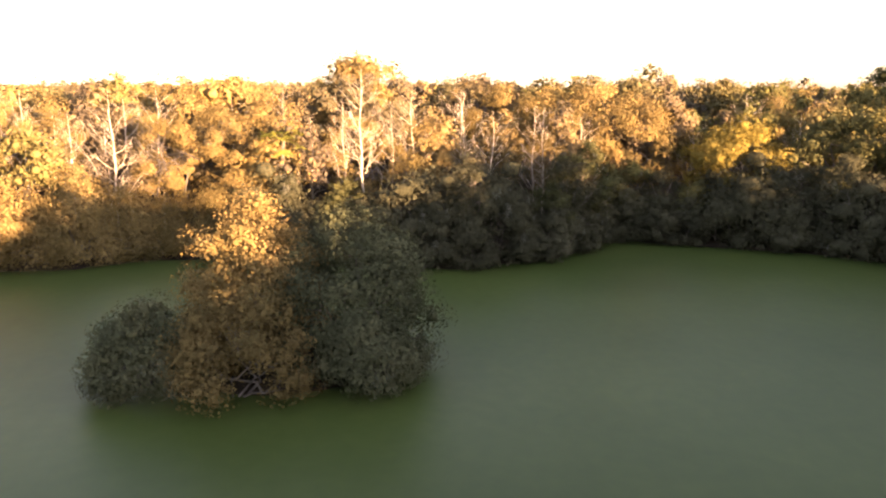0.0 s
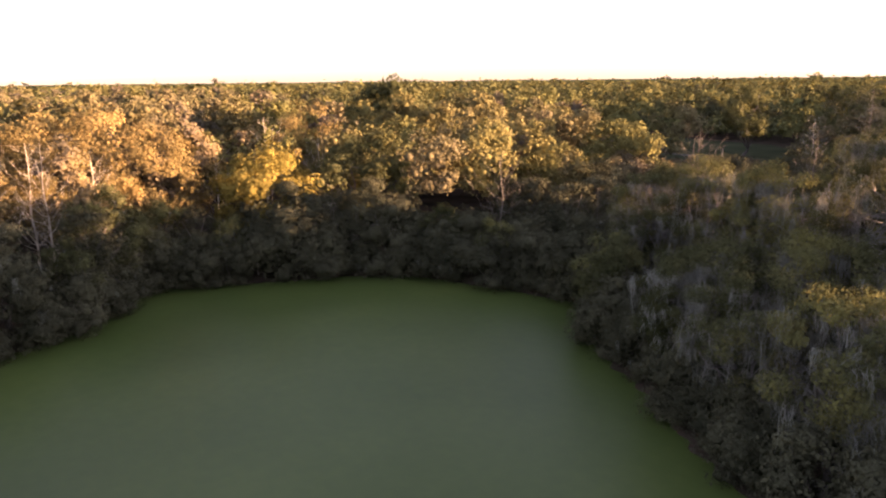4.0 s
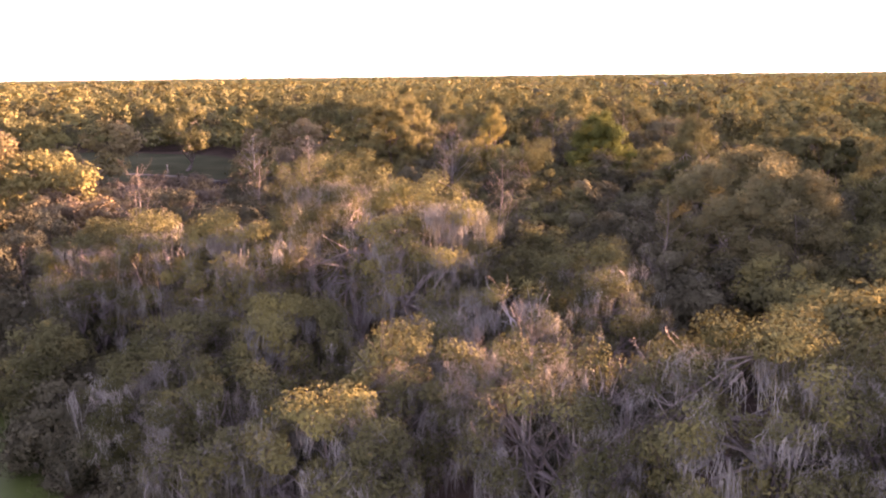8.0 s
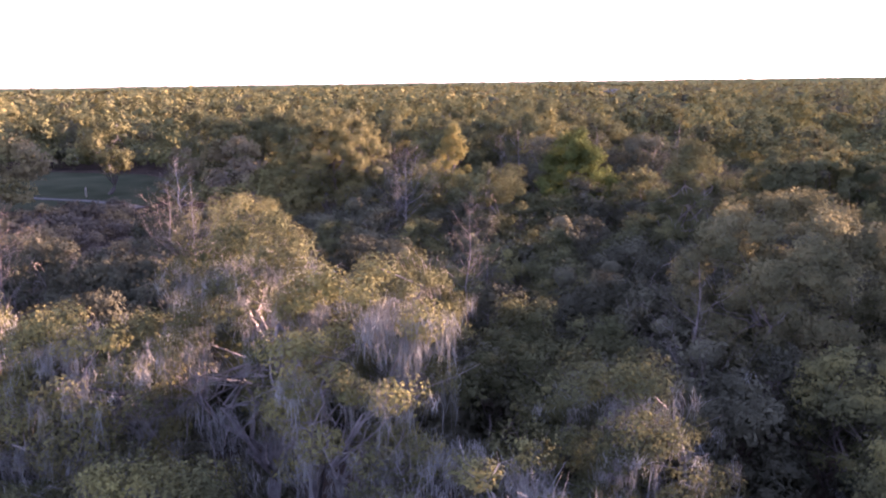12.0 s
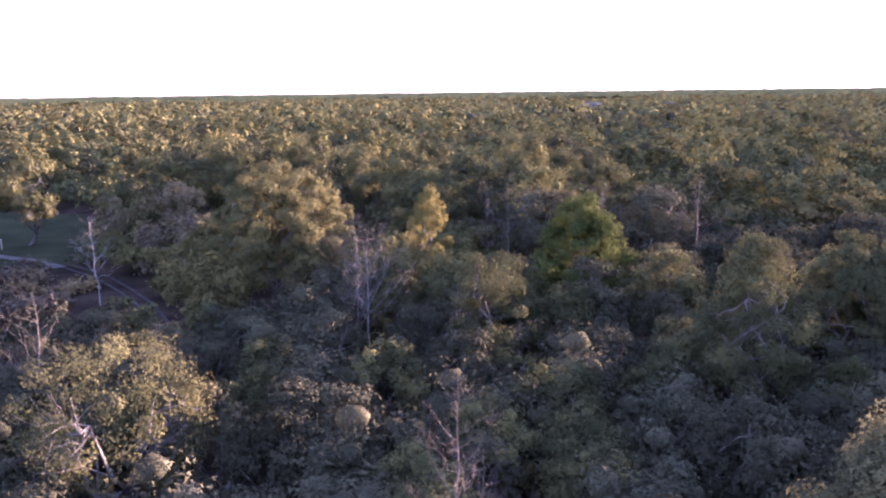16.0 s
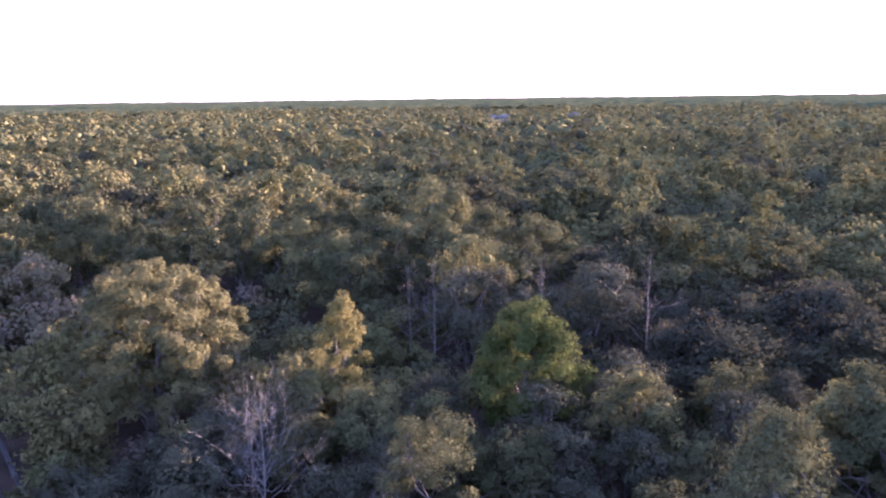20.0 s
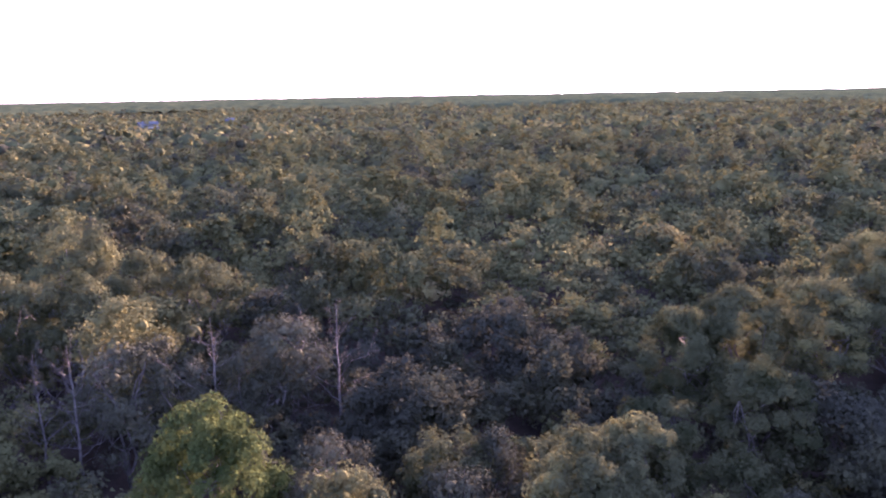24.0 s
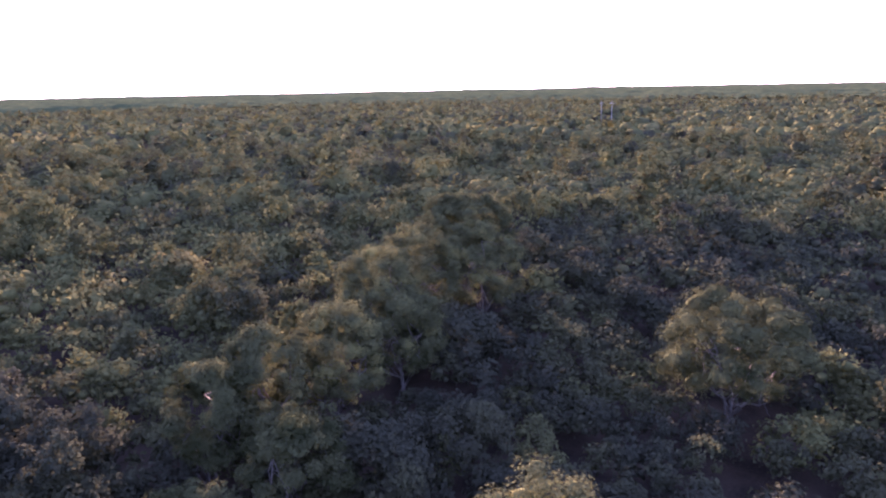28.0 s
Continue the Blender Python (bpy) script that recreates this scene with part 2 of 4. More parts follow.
def strands(anchor, off, length, rng, width=0.05):
    """Hanging moss: a thin tapering blade a strand, in three steps; the strands of a drape gather towards its tip."""
    n = len(anchor)
    a = rng.uniform(0, np.pi, n)
    side = np.stack([np.cos(a), np.sin(a), 0 * a], 1)
    w = width * rng.uniform(0.6, 1.5, (n, 1))
    sway = rng.normal(0, 0.06, (n, 3)) * np.array([1, 1, 0])
    curl = rng.normal(0, 0.07, (n, 3)) * np.array([1, 1, 0])
    rows = []
    for k, (down, wide, gather) in enumerate(((0, 0.5, 1.0), (0.35, 1.0, 0.8), (0.7, 0.7, 0.5), (1.0, 0.1, 0.25))):
        mid = anchor + off * gather - np.array([0, 0, 1.0]) * (length * down)[:, None] + sway * k + curl * (k % 2)
        rows += [mid - side * w * wide, mid + side * w * wide]
    v = np.stack(rows, 1).reshape(-1, 3)
    base = np.arange(n)[:, None] * 8
    return v, np.concatenate([base + np.array([[2 * k, 2 * k + 1, 2 * k + 3, 2 * k + 2]]) for k in range(3)])


def part(name, me, parent, label=""):
    ob = new(name, me)
    ob.parent = parent
    if label:
        ob["label"] = label
    return ob


# ---------------- trees ----------------
def leafy_tree(name, H, R, leaf_mat, seed, n_clump=34, per=110, leaf=0.3, low=0.35, flat=1.0, moss=0, moss_len=1.6, bark=BARK, tip=0.0, limbs=6, bare=0.0, shrub=False, ragged=0.25, tri=False, topped=0.0, heart=0.5, rich=None):
    """A tree of height H and crown radius R: trunk, limbs, crown of leaf clumps and, if wanted, hanging moss. Returns an Empty at its base."""
    rng = np.random.default_rng(seed)
    rich = not tri if rich is None else rich
    root = new(name)
    root["spread"] = R
    zc = H * (low + (1 - low) * 0.5)
    rz = H * (1 - low) * 0.5
    # clump centres over the crown's shell, thinner underneath
    d = unit(rng.normal(0, 1, (n_clump * 3, 3)))
    d = d[d[:, 2] > -0.75][:n_clump]
    lump = 1 - ragged * rng.random((len(d), 1)) ** 1.3
    taper = 1 - tip * np.clip(d[:, 2:3], 0, 1)
    cl = d * np.array([[R, R, rz]]) * (0.8 * lump)
    cl[:, :2] *= taper
    cl[:, 2] += zc
    if shrub:
        cl[:, 2] = H * (0.05 + 0.8 * np.abs(d[:, 2]) * lump[:, 0])
    inner = unit(rng.normal(0, 1, (max(3, n_clump // 9), 3))) * np.array([[R, R, rz]]) * 0.4 + np.array([[0, 0, zc]])
    allc = np.concatenate([cl, inner])
    rc = R * rng.uniform(0.2, 0.36, len(allc)) * min(1.0, (36 / n_clump) ** 0.5) * (1.45 if shrub else 1.0)
    # wood
    th = H * low * rng.uniform(0.8, 1.1)
    lean = rng.normal(0, 0.03 * H, 2)
    r0 = 0.017 * H + 0.014 * R
    top = np.array([lean[0], lean[1], th])
    stem = root
    if not shrub:
        v, f = tube(bend((0, 0, -0.3), top, 0, rng, 5, 0.02), np.linspace(r0 * 1.35, r0 * 0.8, 5), 7)
        stem = part("trunk", mesh_from("trunk", v, f, bark, True), root)
    az = np.arctan2(cl[:, 1], cl[:, 0])
    ends = []
    for i in range(limbs):
        want = -np.pi + (i + 0.5) * 2 * np.pi / limbs
        near = np.argsort(np.abs((az - want + np.pi) % (2 * np.pi) - np.pi))[:4]
        e = cl[rng.choice(near)] * (np.array([0.92, 0.92, 1.0]) if bare else np.array([0.7, 0.7, 0.9]))
        start = np.array([lean[0] * 0.5, lean[1] * 0.5, 0.0]) + rng.normal(0, 0.4, 3) * np.array([1, 1, 0]) if shrub else top
        p = bend(start, e, 0.1, rng, 6, 0.085)
        pieces = [tube(p, np.linspace(r0 * 0.46, r0 * 0.1, 6), 5)]
        ends.append(p)
        for j in np.argsort(np.linalg.norm(cl - p[3], axis=1))[: (6 if rich else 4) if bare else (4 if rich else 2)]:
            q = p[rng.integers(2, 5)]
            pieces.append(tube(bend(q, cl[j], 0.06, rng, 4, 0.06), np.linspace(r0 * 0.22, r0 * 0.04, 4), 3))
            for _ in range((4 if rich else 2) if bare else 1):
                e2 = cl[j] + unit(rng.normal(0, 1, 3) + np.array([0, 0, 0.6])) * R * 0.34
                pieces.append(tube(bend(cl[j] * 0.75 + q * 0.25, e2, 0.05, rng, 3, 0.08), np.linspace(r0 * 0.09, r0 * 0.02, 3), 3))
        v, f = joined(pieces)
        part("limb", mesh_from("limb", v, f, bark, True), stem)
    # leaves
    keep = (rng.random(len(allc)) >= bare) & ((allc[:, 2] > H * 0.66) | (rng.random(len(allc)) >= topped))
    cs, rs = allc[keep], rc[keep]
    if len(cs):
        idx = np.repeat(np.arange(len(cs)), per)
        u = unit(rng.normal(0, 1, (len(idx), 3)))
        rad = rs[idx, None] * rng.random((len(idx), 1)) ** 0.3
        pos = cs[idx] + u * rad * np.array([[1.05, 1.05, 0.8 * flat]])
        pos[:, 2] = np.clip(pos[:, 2], 0.15, H * 1.03)
        whole = unit((pos - np.array([[0, 0, zc * 0.8]])) / np.array([[R, R, rz]]))
        way = unit(0.55 * whole + 0.7 * u + rng.normal(0, 0.1, u.shape) + np.array([[0, 0, 0.12]]))
        v, f = leaves(pos, way, np.full(len(pos), leaf), rng, 0.25, 0.7, tri=tri)
        if heart:
            v, f = joined([(v, f), hearts(cs, rs * heart, rng, 0.8 * flat, tri)])
        part("crown", mesh_from("crown", v, f, leaf_mat), root)
    if moss:
        # drapes crowd on some branches and leave others free
        share = rng.random(len(cl)) ** 1.6
        j = rng.choice(len(cl), moss, p=share / share.sum())
        u = rng.normal(0, 1, (moss, 3)) * np.array([[0.55, 0.55, 0.3]]) * rc[j, None]
        a = cl[j] + u
        a[:, 2] = np.clip(a[:, 2], H * 0.25, H * 0.8)
        ln = moss_len * np.clip(rng.lognormal(-0.5, 0.55, moss), 0.15, 1.5)
        ln = np.minimum(ln, a[:, 2] - 0.5)
        # every drape is a bundle of fine strands, longest at its heart
        k = 20
        girth = np.repeat(rng.uniform(0.08, 0.24, moss), k)[:, None]
        off = rng.normal(0, 1, (moss * k, 3)) * np.array([[1, 1, 0.9]]) * girth
        heart_ = np.exp(-((off[:, :2] / girth) ** 2).sum(1) / 1.4)
        v, f = strands(np.repeat(a, k, 0), off, np.repeat(ln, k) * (0.2 + 0.8 * heart_) * rng.uniform(0.5, 1.0, moss * k), rng, 0.0095)
        tagged(part("moss", mesh_from("moss", v, f, MOSS), root, "grey spanish moss hanging in strands"), kind="stuff")
    return root


def bare_tree(name, H, R, seed, bark=PALE, limbs=14, r0=0.16, low=0.3):
    """A leafless tree: a straight trunk with rising limbs that split into fine twigs."""
    rng = np.random.default_rng(seed)
    root = new(name)
    root["spread"] = R
    trunk = bend((0, 0, -0.3), (rng.normal(0, 0.25), rng.normal(0, 0.25), H), 0, rng, 8, 0.008)
    v, f = tube(trunk, np.linspace(r0 * 1.2, r0 * 0.1, 8), 6)
    part("trunk", mesh_from("trunk", v, f, bark, True), root)
    for i in range(limbs):
        k = low + (0.95 - low) * (i + rng.random() * 0.8) / limbs
        s = np.array([np.interp(k * H, trunk[:, 2], trunk[:, c]) for c in range(3)])
        a = i * 2.4 + rng.normal(0, 0.4)
        reach = R * (1.05 - 0.65 * (k - low) / (1 - low)) * rng.uniform(0.6, 1.1)
        e = s + np.array([math.cos(a) * reach, math.sin(a) * reach, reach * rng.uniform(0.5, 1.3)])
        p = bend(s, e, -0.06, rng, 5, 0.05)
        rl = r0 * 0.42 * (1.15 - k)
        pieces = [tube(p, np.linspace(rl, rl * 0.2, 5), 4)]
        for _ in range(7):
            q = p[rng.integers(1, 5)]
            d = unit((e - s) / max(reach, 0.1) + rng.normal(0, 0.6, 3) + np.array([0, 0, 0.35]))
            e2 = q + d * reach * rng.uniform(0.25, 0.55)
            pieces.append(tube(bend(q, e2, 0.03, rng, 4, 0.07), np.linspace(rl * 0.35, rl * 0.1, 4), 3))
            for _ in range(3):
                e3 = e2 + unit(d + rng.normal(0, 0.6, 3)) * reach * rng.uniform(0.12, 0.3)
                pieces.append(tube(np.array([q * 0.4 + e2 * 0.6, (q + e2 + e3) / 3 + rng.normal(0, 0.03, 3), e3]), np.array([rl * 0.16, rl * 0.1, rl * 0.05]), 3))
        v, f = joined(pieces)
        part("limb", mesh_from("limb", v, f, bark, True), root)
    return root


def palm_tree(name, H, seed):
    rng = np.random.default_rng(seed)
    root = new(name)
    root["spread"] = 1.5
    top = np.array([0.3, 0.1, H])
    v, f = tube(bend((0, 0, -0.2), top, 0, rng, 6, 0.01), np.linspace(0.22, 0.17, 6), 8)
    part("trunk", mesh_from("trunk", v, f, BARK, True), root)
    for i in range(26):
        a, up = i * 2.4, rng.uniform(-0.5, 1.0)
        d = np.array([math.cos(a), math.sin(a), up])
        d /= np.linalg.norm(d)
        tipp = top + d * 1.7 + np.array([0, 0, -0.25])
        pieces = [tube(bend(top, tipp, 0.08, rng, 4, 0.01), np.linspace(0.03, 0.015, 4), 3)]
        side = unit(np.cross(d, np.array([0, 0, 1.0])))
        for s in np.linspace(-1.25, 1.25, 15):
            e = tipp + (d * math.cos(s) + side * math.sin(s)) * 0.85 + np.array([0, 0, -0.25 - 0.12 * abs(s)])
            w = np.cross(e - tipp, d + np.array([0, 0, 0.4]))
            w = w / max(np.linalg.norm(w), 1e-6) * 0.035
            m = (tipp + e) / 2 + np.array([0, 0, 0.06])
            pieces.append((np.array([tipp, m - w, e, m + w]), np.array([[0, 1, 2, 3]])))
        v, f = joined(pieces)
        part("frond", mesh_from("frond", v, f, FROND), root)
    return root


def stand(root, x, y, z=0.2, turn=0.0, scale=1.0):
    root.matrix_basis = pose(x, y, z, 0, 0, turn) @ Matrix.Diagonal((scale, scale, scale, 1))
    return root


# ---------------- ground, pond, tracks ----------------
SHORE = np.array([(-6, -13), (-8, -11), (-11, -9.5), (-16, -5.5), (-22, -2), (-25, 3), (-30, 6), (-39, 4), (-46, 2), (-49, -2), (-53, -10), (-57, -17), (-53, -21), (-49, -24),
                  (-48, -29), (-46, -33), (-48, -38), (-51, -46), (-52, -59), (-49, -64), (-49, -70), (-46, -85), (-20, -96), (15, -92), (32, -75), (36, -50), (28, -28), (14, -17), (2, -15)], float)
ISLAND = (-25.6, -44.4, 4.4, 5.6)


def pond_depth(x, y):
    """Signed distance to the shore, positive over the water."""
    x, y = np.asarray(x, float), np.asarray(y, float)
    inside = np.zeros(x.shape, bool)
    dist = np.full(x.shape, 1e9)
    for (x0, y0), (x1, y1) in zip(SHORE, np.roll(SHORE, -1, 0)):
        cross = (y0 > y) != (y1 > y)
        with np.errstate(divide="ignore", invalid="ignore"):
            inside ^= cross & (x < (x1 - x0) * (y - y0) / (y1 - y0) + x0)
        dx, dy = x1 - x0, y1 - y0
        t = np.clip(((x - x0) * dx + (y - y0) * dy) / (dx * dx + dy * dy), 0, 1)
        dist = np.minimum(dist, np.hypot(x - x0 - t * dx, y - y0 - t * dy))
    isl = np.hypot((x - ISLAND[0]) / ISLAND[2], (y - ISLAND[1]) / ISLAND[3]) - 1
    return np.minimum(np.where(inside, dist, -dist), isl * 6.0)


def axis(lo, hi, step, far):
    grow = [0.0]
    s = step
    while grow[-1] < far:
        s *= 1.28
        grow.append(grow[-1] + s)
    g = np.array(grow[1:])
    return np.concatenate([lo - g[::-1], np.arange(lo, hi + 0.1, step), hi + g])


gx, gy = np.meshgrid(axis(-66, 44, 1.5, 4700), axis(-104, 16, 1.5, 4700))
dep = pond_depth(gx, gy)
gz = np.where(dep > 0, -np.clip(dep * 0.5, 0, 1.2), np.clip(-dep * 0.12, 0, 0.25)) + 0.05
rows_, cols_ = gx.shape
ids = np.arange(rows_ * cols_).reshape(rows_, cols_)
quads = np.stack([ids[:-1, :-1], ids[:-1, 1:], ids[1:, 1:], ids[1:, :-1]], -1).reshape(-1, 4)
ground = new("ground", mesh_from("ground", np.stack([gx, gy, gz], -1).reshape(-1, 3), quads, GROUND, True))
tagged(ground, "brown leaf litter forest floor reaching the horizon", "ground", kind="structure")

wx, wy = np.meshgrid(np.arange(-62, 40.1, 3), np.arange(-100, 10.1, 3))
wid = np.arange(wx.size).reshape(wx.shape)
water = new("water", mesh_from("water", np.stack([wx, wy, 0 * wx], -1).reshape(-1, 3), np.stack([wid[:-1, :-1], wid[:-1, 1:], wid[1:, 1:], wid[1:, :-1]], -1).reshape(-1, 4), WATER, True))
tagged(water, "still pond covered by green duckweed", "pond", kind="structure")


def sheet(name, outline, z, mat, label, category):
    me = bpy.data.meshes.new(name)
    me.from_pydata([(x, y, z) for x, y in outline], [], [tuple(range(len(outline)))])
    me.materials.append(mat)
    return tagged(new(name, me), label, category, kind="structure")


MEADOW = [(-62, 104), (-58, 112), (-66, 135), (-82, 150), (-118, 158), (-140, 150), (-130, 122), (-84, 98)]
sheet("meadow", MEADOW, 0.36, GRASS, "mown green meadow between the woods", "meadow")


def ribbon(name, pts, width, z, mat, label, category):
    pts = np.array(pts, float)
    d = unit(np.gradient(pts, axis=0))
    s = np.stack([-d[:, 1], d[:, 0]], 1) * width / 2
    v = np.concatenate([np.c_[pts + s, np.full(len(pts), z)], np.c_[pts - s, np.full(len(pts), z)]])
    n = len(pts)
    f = np.array([(i, i + n, i + n + 1, i + 1) for i in range(n - 1)])
    return tagged(new(name, mesh_from(name, v, f, mat)), label, category, kind="structure")


ribbon("road", [(-122, 125), (-110, 121), (-100, 118), (-90, 115), (-82, 112.5), (-74, 110.5), (-66, 107), (-60, 103)], 1.7, 0.42, SAND, "pale sandy track along the meadow", "track")
TRACK = np.array([(-60, 104.2), (-55, 100.5), (-50, 96.2), (-44.6, 90.4), (-39.4, 84.2), (-36, 79.2), (-32.6, 74), (-30.2, 70.3), (-28, 66.4), (-26, 62.6), (-24.2, 59), (-21.6, 54.5)])
for side in (-0.75, 0.75):
    along = unit(np.gradient(TRACK, axis=0))
    ribbon("wheel_track", TRACK + np.stack([-along[:, 1], along[:, 0]], 1) * side, 0.42, 0.4, RUT, "faint grey wheel rut through the brush", "track")


# ---------------- far woods ----------------
PLACED = []
VIEW_PATH = np.array([(13, -40), (6, -40), (1.5, -23), (0, 0), (-1, 18), (6, 30)], float)


def path_distance(x, y):
    d = np.full(np.shape(x), 1e9)
    for (x0, y0), (x1, y1) in zip(VIEW_PATH[:-1], VIEW_PATH[1:]):
        dx, dy = x1 - x0, y1 - y0
        t = np.clip(((x - x0) * dx + (y - y0) * dy) / (dx * dx + dy * dy), 0, 1)
        d = np.minimum(d, np.hypot(x - x0 - t * dx, y - y0 - t * dy))
    return d


def in_polygon(x, y, poly):
    inside = np.zeros(np.shape(x), bool)
    for (x0, y0), (x1, y1) in zip(poly, poly[1:] + poly[:1]):
        with np.errstate(divide="ignore", invalid="ignore"):
            inside ^= ((y0 > y) != (y1 > y)) & (x < (x1 - x0) * (y - y0) / (y1 - y0) + x0)
    return inside


def open_land(x, y):
    """Where no tree stands: pond, meadow, track, far fields."""
    bad = (pond_depth(x, y) > -1.0) | in_polygon(x, y, MEADOW)
    for (x0, y0), (x1, y1), gap in (((-120, 124), (-60, 104), 3.0), ((-60, 104), (-39, 84), 2.2), ((-39, 84), (-22, 55), 2.4)):
        dx, dy = x1 - x0, y1 - y0
        t = np.clip(((x - x0) * dx + (y - y0) * dy) / (dx * dx + dy * dy), 0, 1)
        bad |= np.hypot(x - x0 - t * dx, y - y0 - t * dy) < gap
    bad |= in_polygon(x, y, FIELD_A) | in_polygon(x, y, FIELD_B) | in_polygon(x, y, YARD_A) | in_polygon(x, y, YARD_B)
    return bad


SCRUB = [(-50, 40), (-36, 48), (-31, 62), (-44, 92), (-60, 103), (-74, 100), (-70, 62)]
YARD_A = [(85, 700), (118, 700), (122, 800), (86, 800)]
YARD_B = [(165, 770), (185, 770), (202, 860), (180, 860)]
FIELD_A = [(560, 960), (900, 980), (1000, 1180), (620, 1150)]
FIELD_B = [(540, 175), (760, 150), (790, 190), (570, 205)]
sheet("dry_field", FIELD_A, 0.6, STRAW, "pale dry field far off between the woods", "field")
sheet("green_field", FIELD_B, 0.6, GRASS, "green clearing far off under the power line", "field")


def scatter(r0, r1, spacing, rng, back=1.0):
    """Jittered places between two distances from the path."""
    g = np.arange(-r1 - 60, r1 + 60, spacing)
    x, y = np.meshgrid(g, g)
    x, y = x.ravel() + rng.uniform(-0.42, 0.42, x.size) * spacing, y.ravel() + rng.uniform(-0.42, 0.42, x.size) * spacing
    d = path_distance(x, y)
    keep = (d >= r0) & (d < r1) & ~open_land(x, y)
    for hx, hy, hr in PLACED:
        keep &= np.hypot(x - hx, y - hy) > hr
    if back < 1:
        behind = ((y + 40 < -0.75 * np.abs(x) - 18) & (y < -74)) | ((x > 24) & (y < 14 - 0.12 * (x - 24)))
        keep &= ~behind | (rng.random(x.size) < back)
    if back > 1:
        keep &= ((y < -74) | ((x > 24) & (y < 14 - 0.12 * (x - 24)))) & (np.hypot(x - 32, y) > 19)
    return x[keep], y[keep], d[keep]


def crowns(x, y, H, R, per_tree, leaf, lump_n, rng, dense, deep=0.38):
    """Crowns of rounded clumps: a leafy heart in each clump and leaf sprays over it; returns the mesh and each corner's tree."""
    n = len(x)
    rz = np.minimum(H * deep, R * 1.7)
    d = unit(rng.normal(0, 1, (n, lump_n, 3)) * np.array([1, 1, 0.8]) + np.array([0, 0, 0.35]))
    d[:, :, 2] = np.maximum(d[:, :, 2], -0.35)
    size = rng.uniform(0.26, 0.46, (n, lump_n)) * (14 / lump_n) ** 0.5
    reach = rng.uniform(0.5, 0.86, (n, lump_n))
    spin, oval = rng.uniform(0, np.pi, n), rng.uniform(0.82, 1.2, n)
    ca, sa = np.cos(spin)[:, None], np.sin(spin)[:, None]
    a, b = d[:, :, 0] * oval[:, None], d[:, :, 1] / oval[:, None]
    cen = np.stack([x[:, None] + (a * ca - b * sa) * reach * R[:, None], y[:, None] + (a * sa + b * ca) * reach * R[:, None], (H - rz)[:, None] + d[:, :, 2] * reach * rz[:, None]], -1)
    rad = size * R[:, None]
    if dense:
        hv, hf = hearts(cen.reshape(-1, 3), rad.reshape(-1) * 0.4, rng, 0.85)
        owner = np.repeat(np.arange(n), lump_n * 12)
    else:
        hv, hf = hearts(np.stack([x, y, H - rz * 1.05], -1), R * 0.5, rng, 0.85)
        owner = np.repeat(np.arange(n), 12)
    # leaf sprays, more on the larger crowns
    idx = np.repeat(np.arange(n), np.maximum(8, per_tree * R ** 2 / (R ** 2).mean()).astype(int))
    pick = rng.integers(0, lump_n, len(idx))
    u = unit(rng.normal(0, 1, (len(idx), 3)) + 0.75 * d[idx, pick])
    # sprays under and behind a crown, away from the open side, are few
    out = unit(np.stack([x, y - 20.0], -1))
    hid = (u[:, :2] * out[idx]).sum(1) > 0.45
    keep = (u[:, 2] > -0.55) & (~hid | (rng.random(len(idx)) < 0.45))
    idx, pick, u = idx[keep], pick[keep], u[keep]
    c = cen[idx, pick] + u * (rad[idx, pick] * rng.uniform(0.6, 1.22, len(idx)))[:, None] * np.array([[1, 1, 0.88]])
    way = unit(0.65 * u + 0.65 * d[idx, pick] + np.array([[0, 0, 0.1 if dense else 0.9]]))
    v, f = leaves(c, way, np.full(len(idx), leaf), rng, 0.1, 0.9, tri=True, stray=0.42 if dense else 0.26)
    v, f = joined([(v, f), (hv, hf)])
    return v, f, np.concatenate([np.repeat(idx, 3), owner])


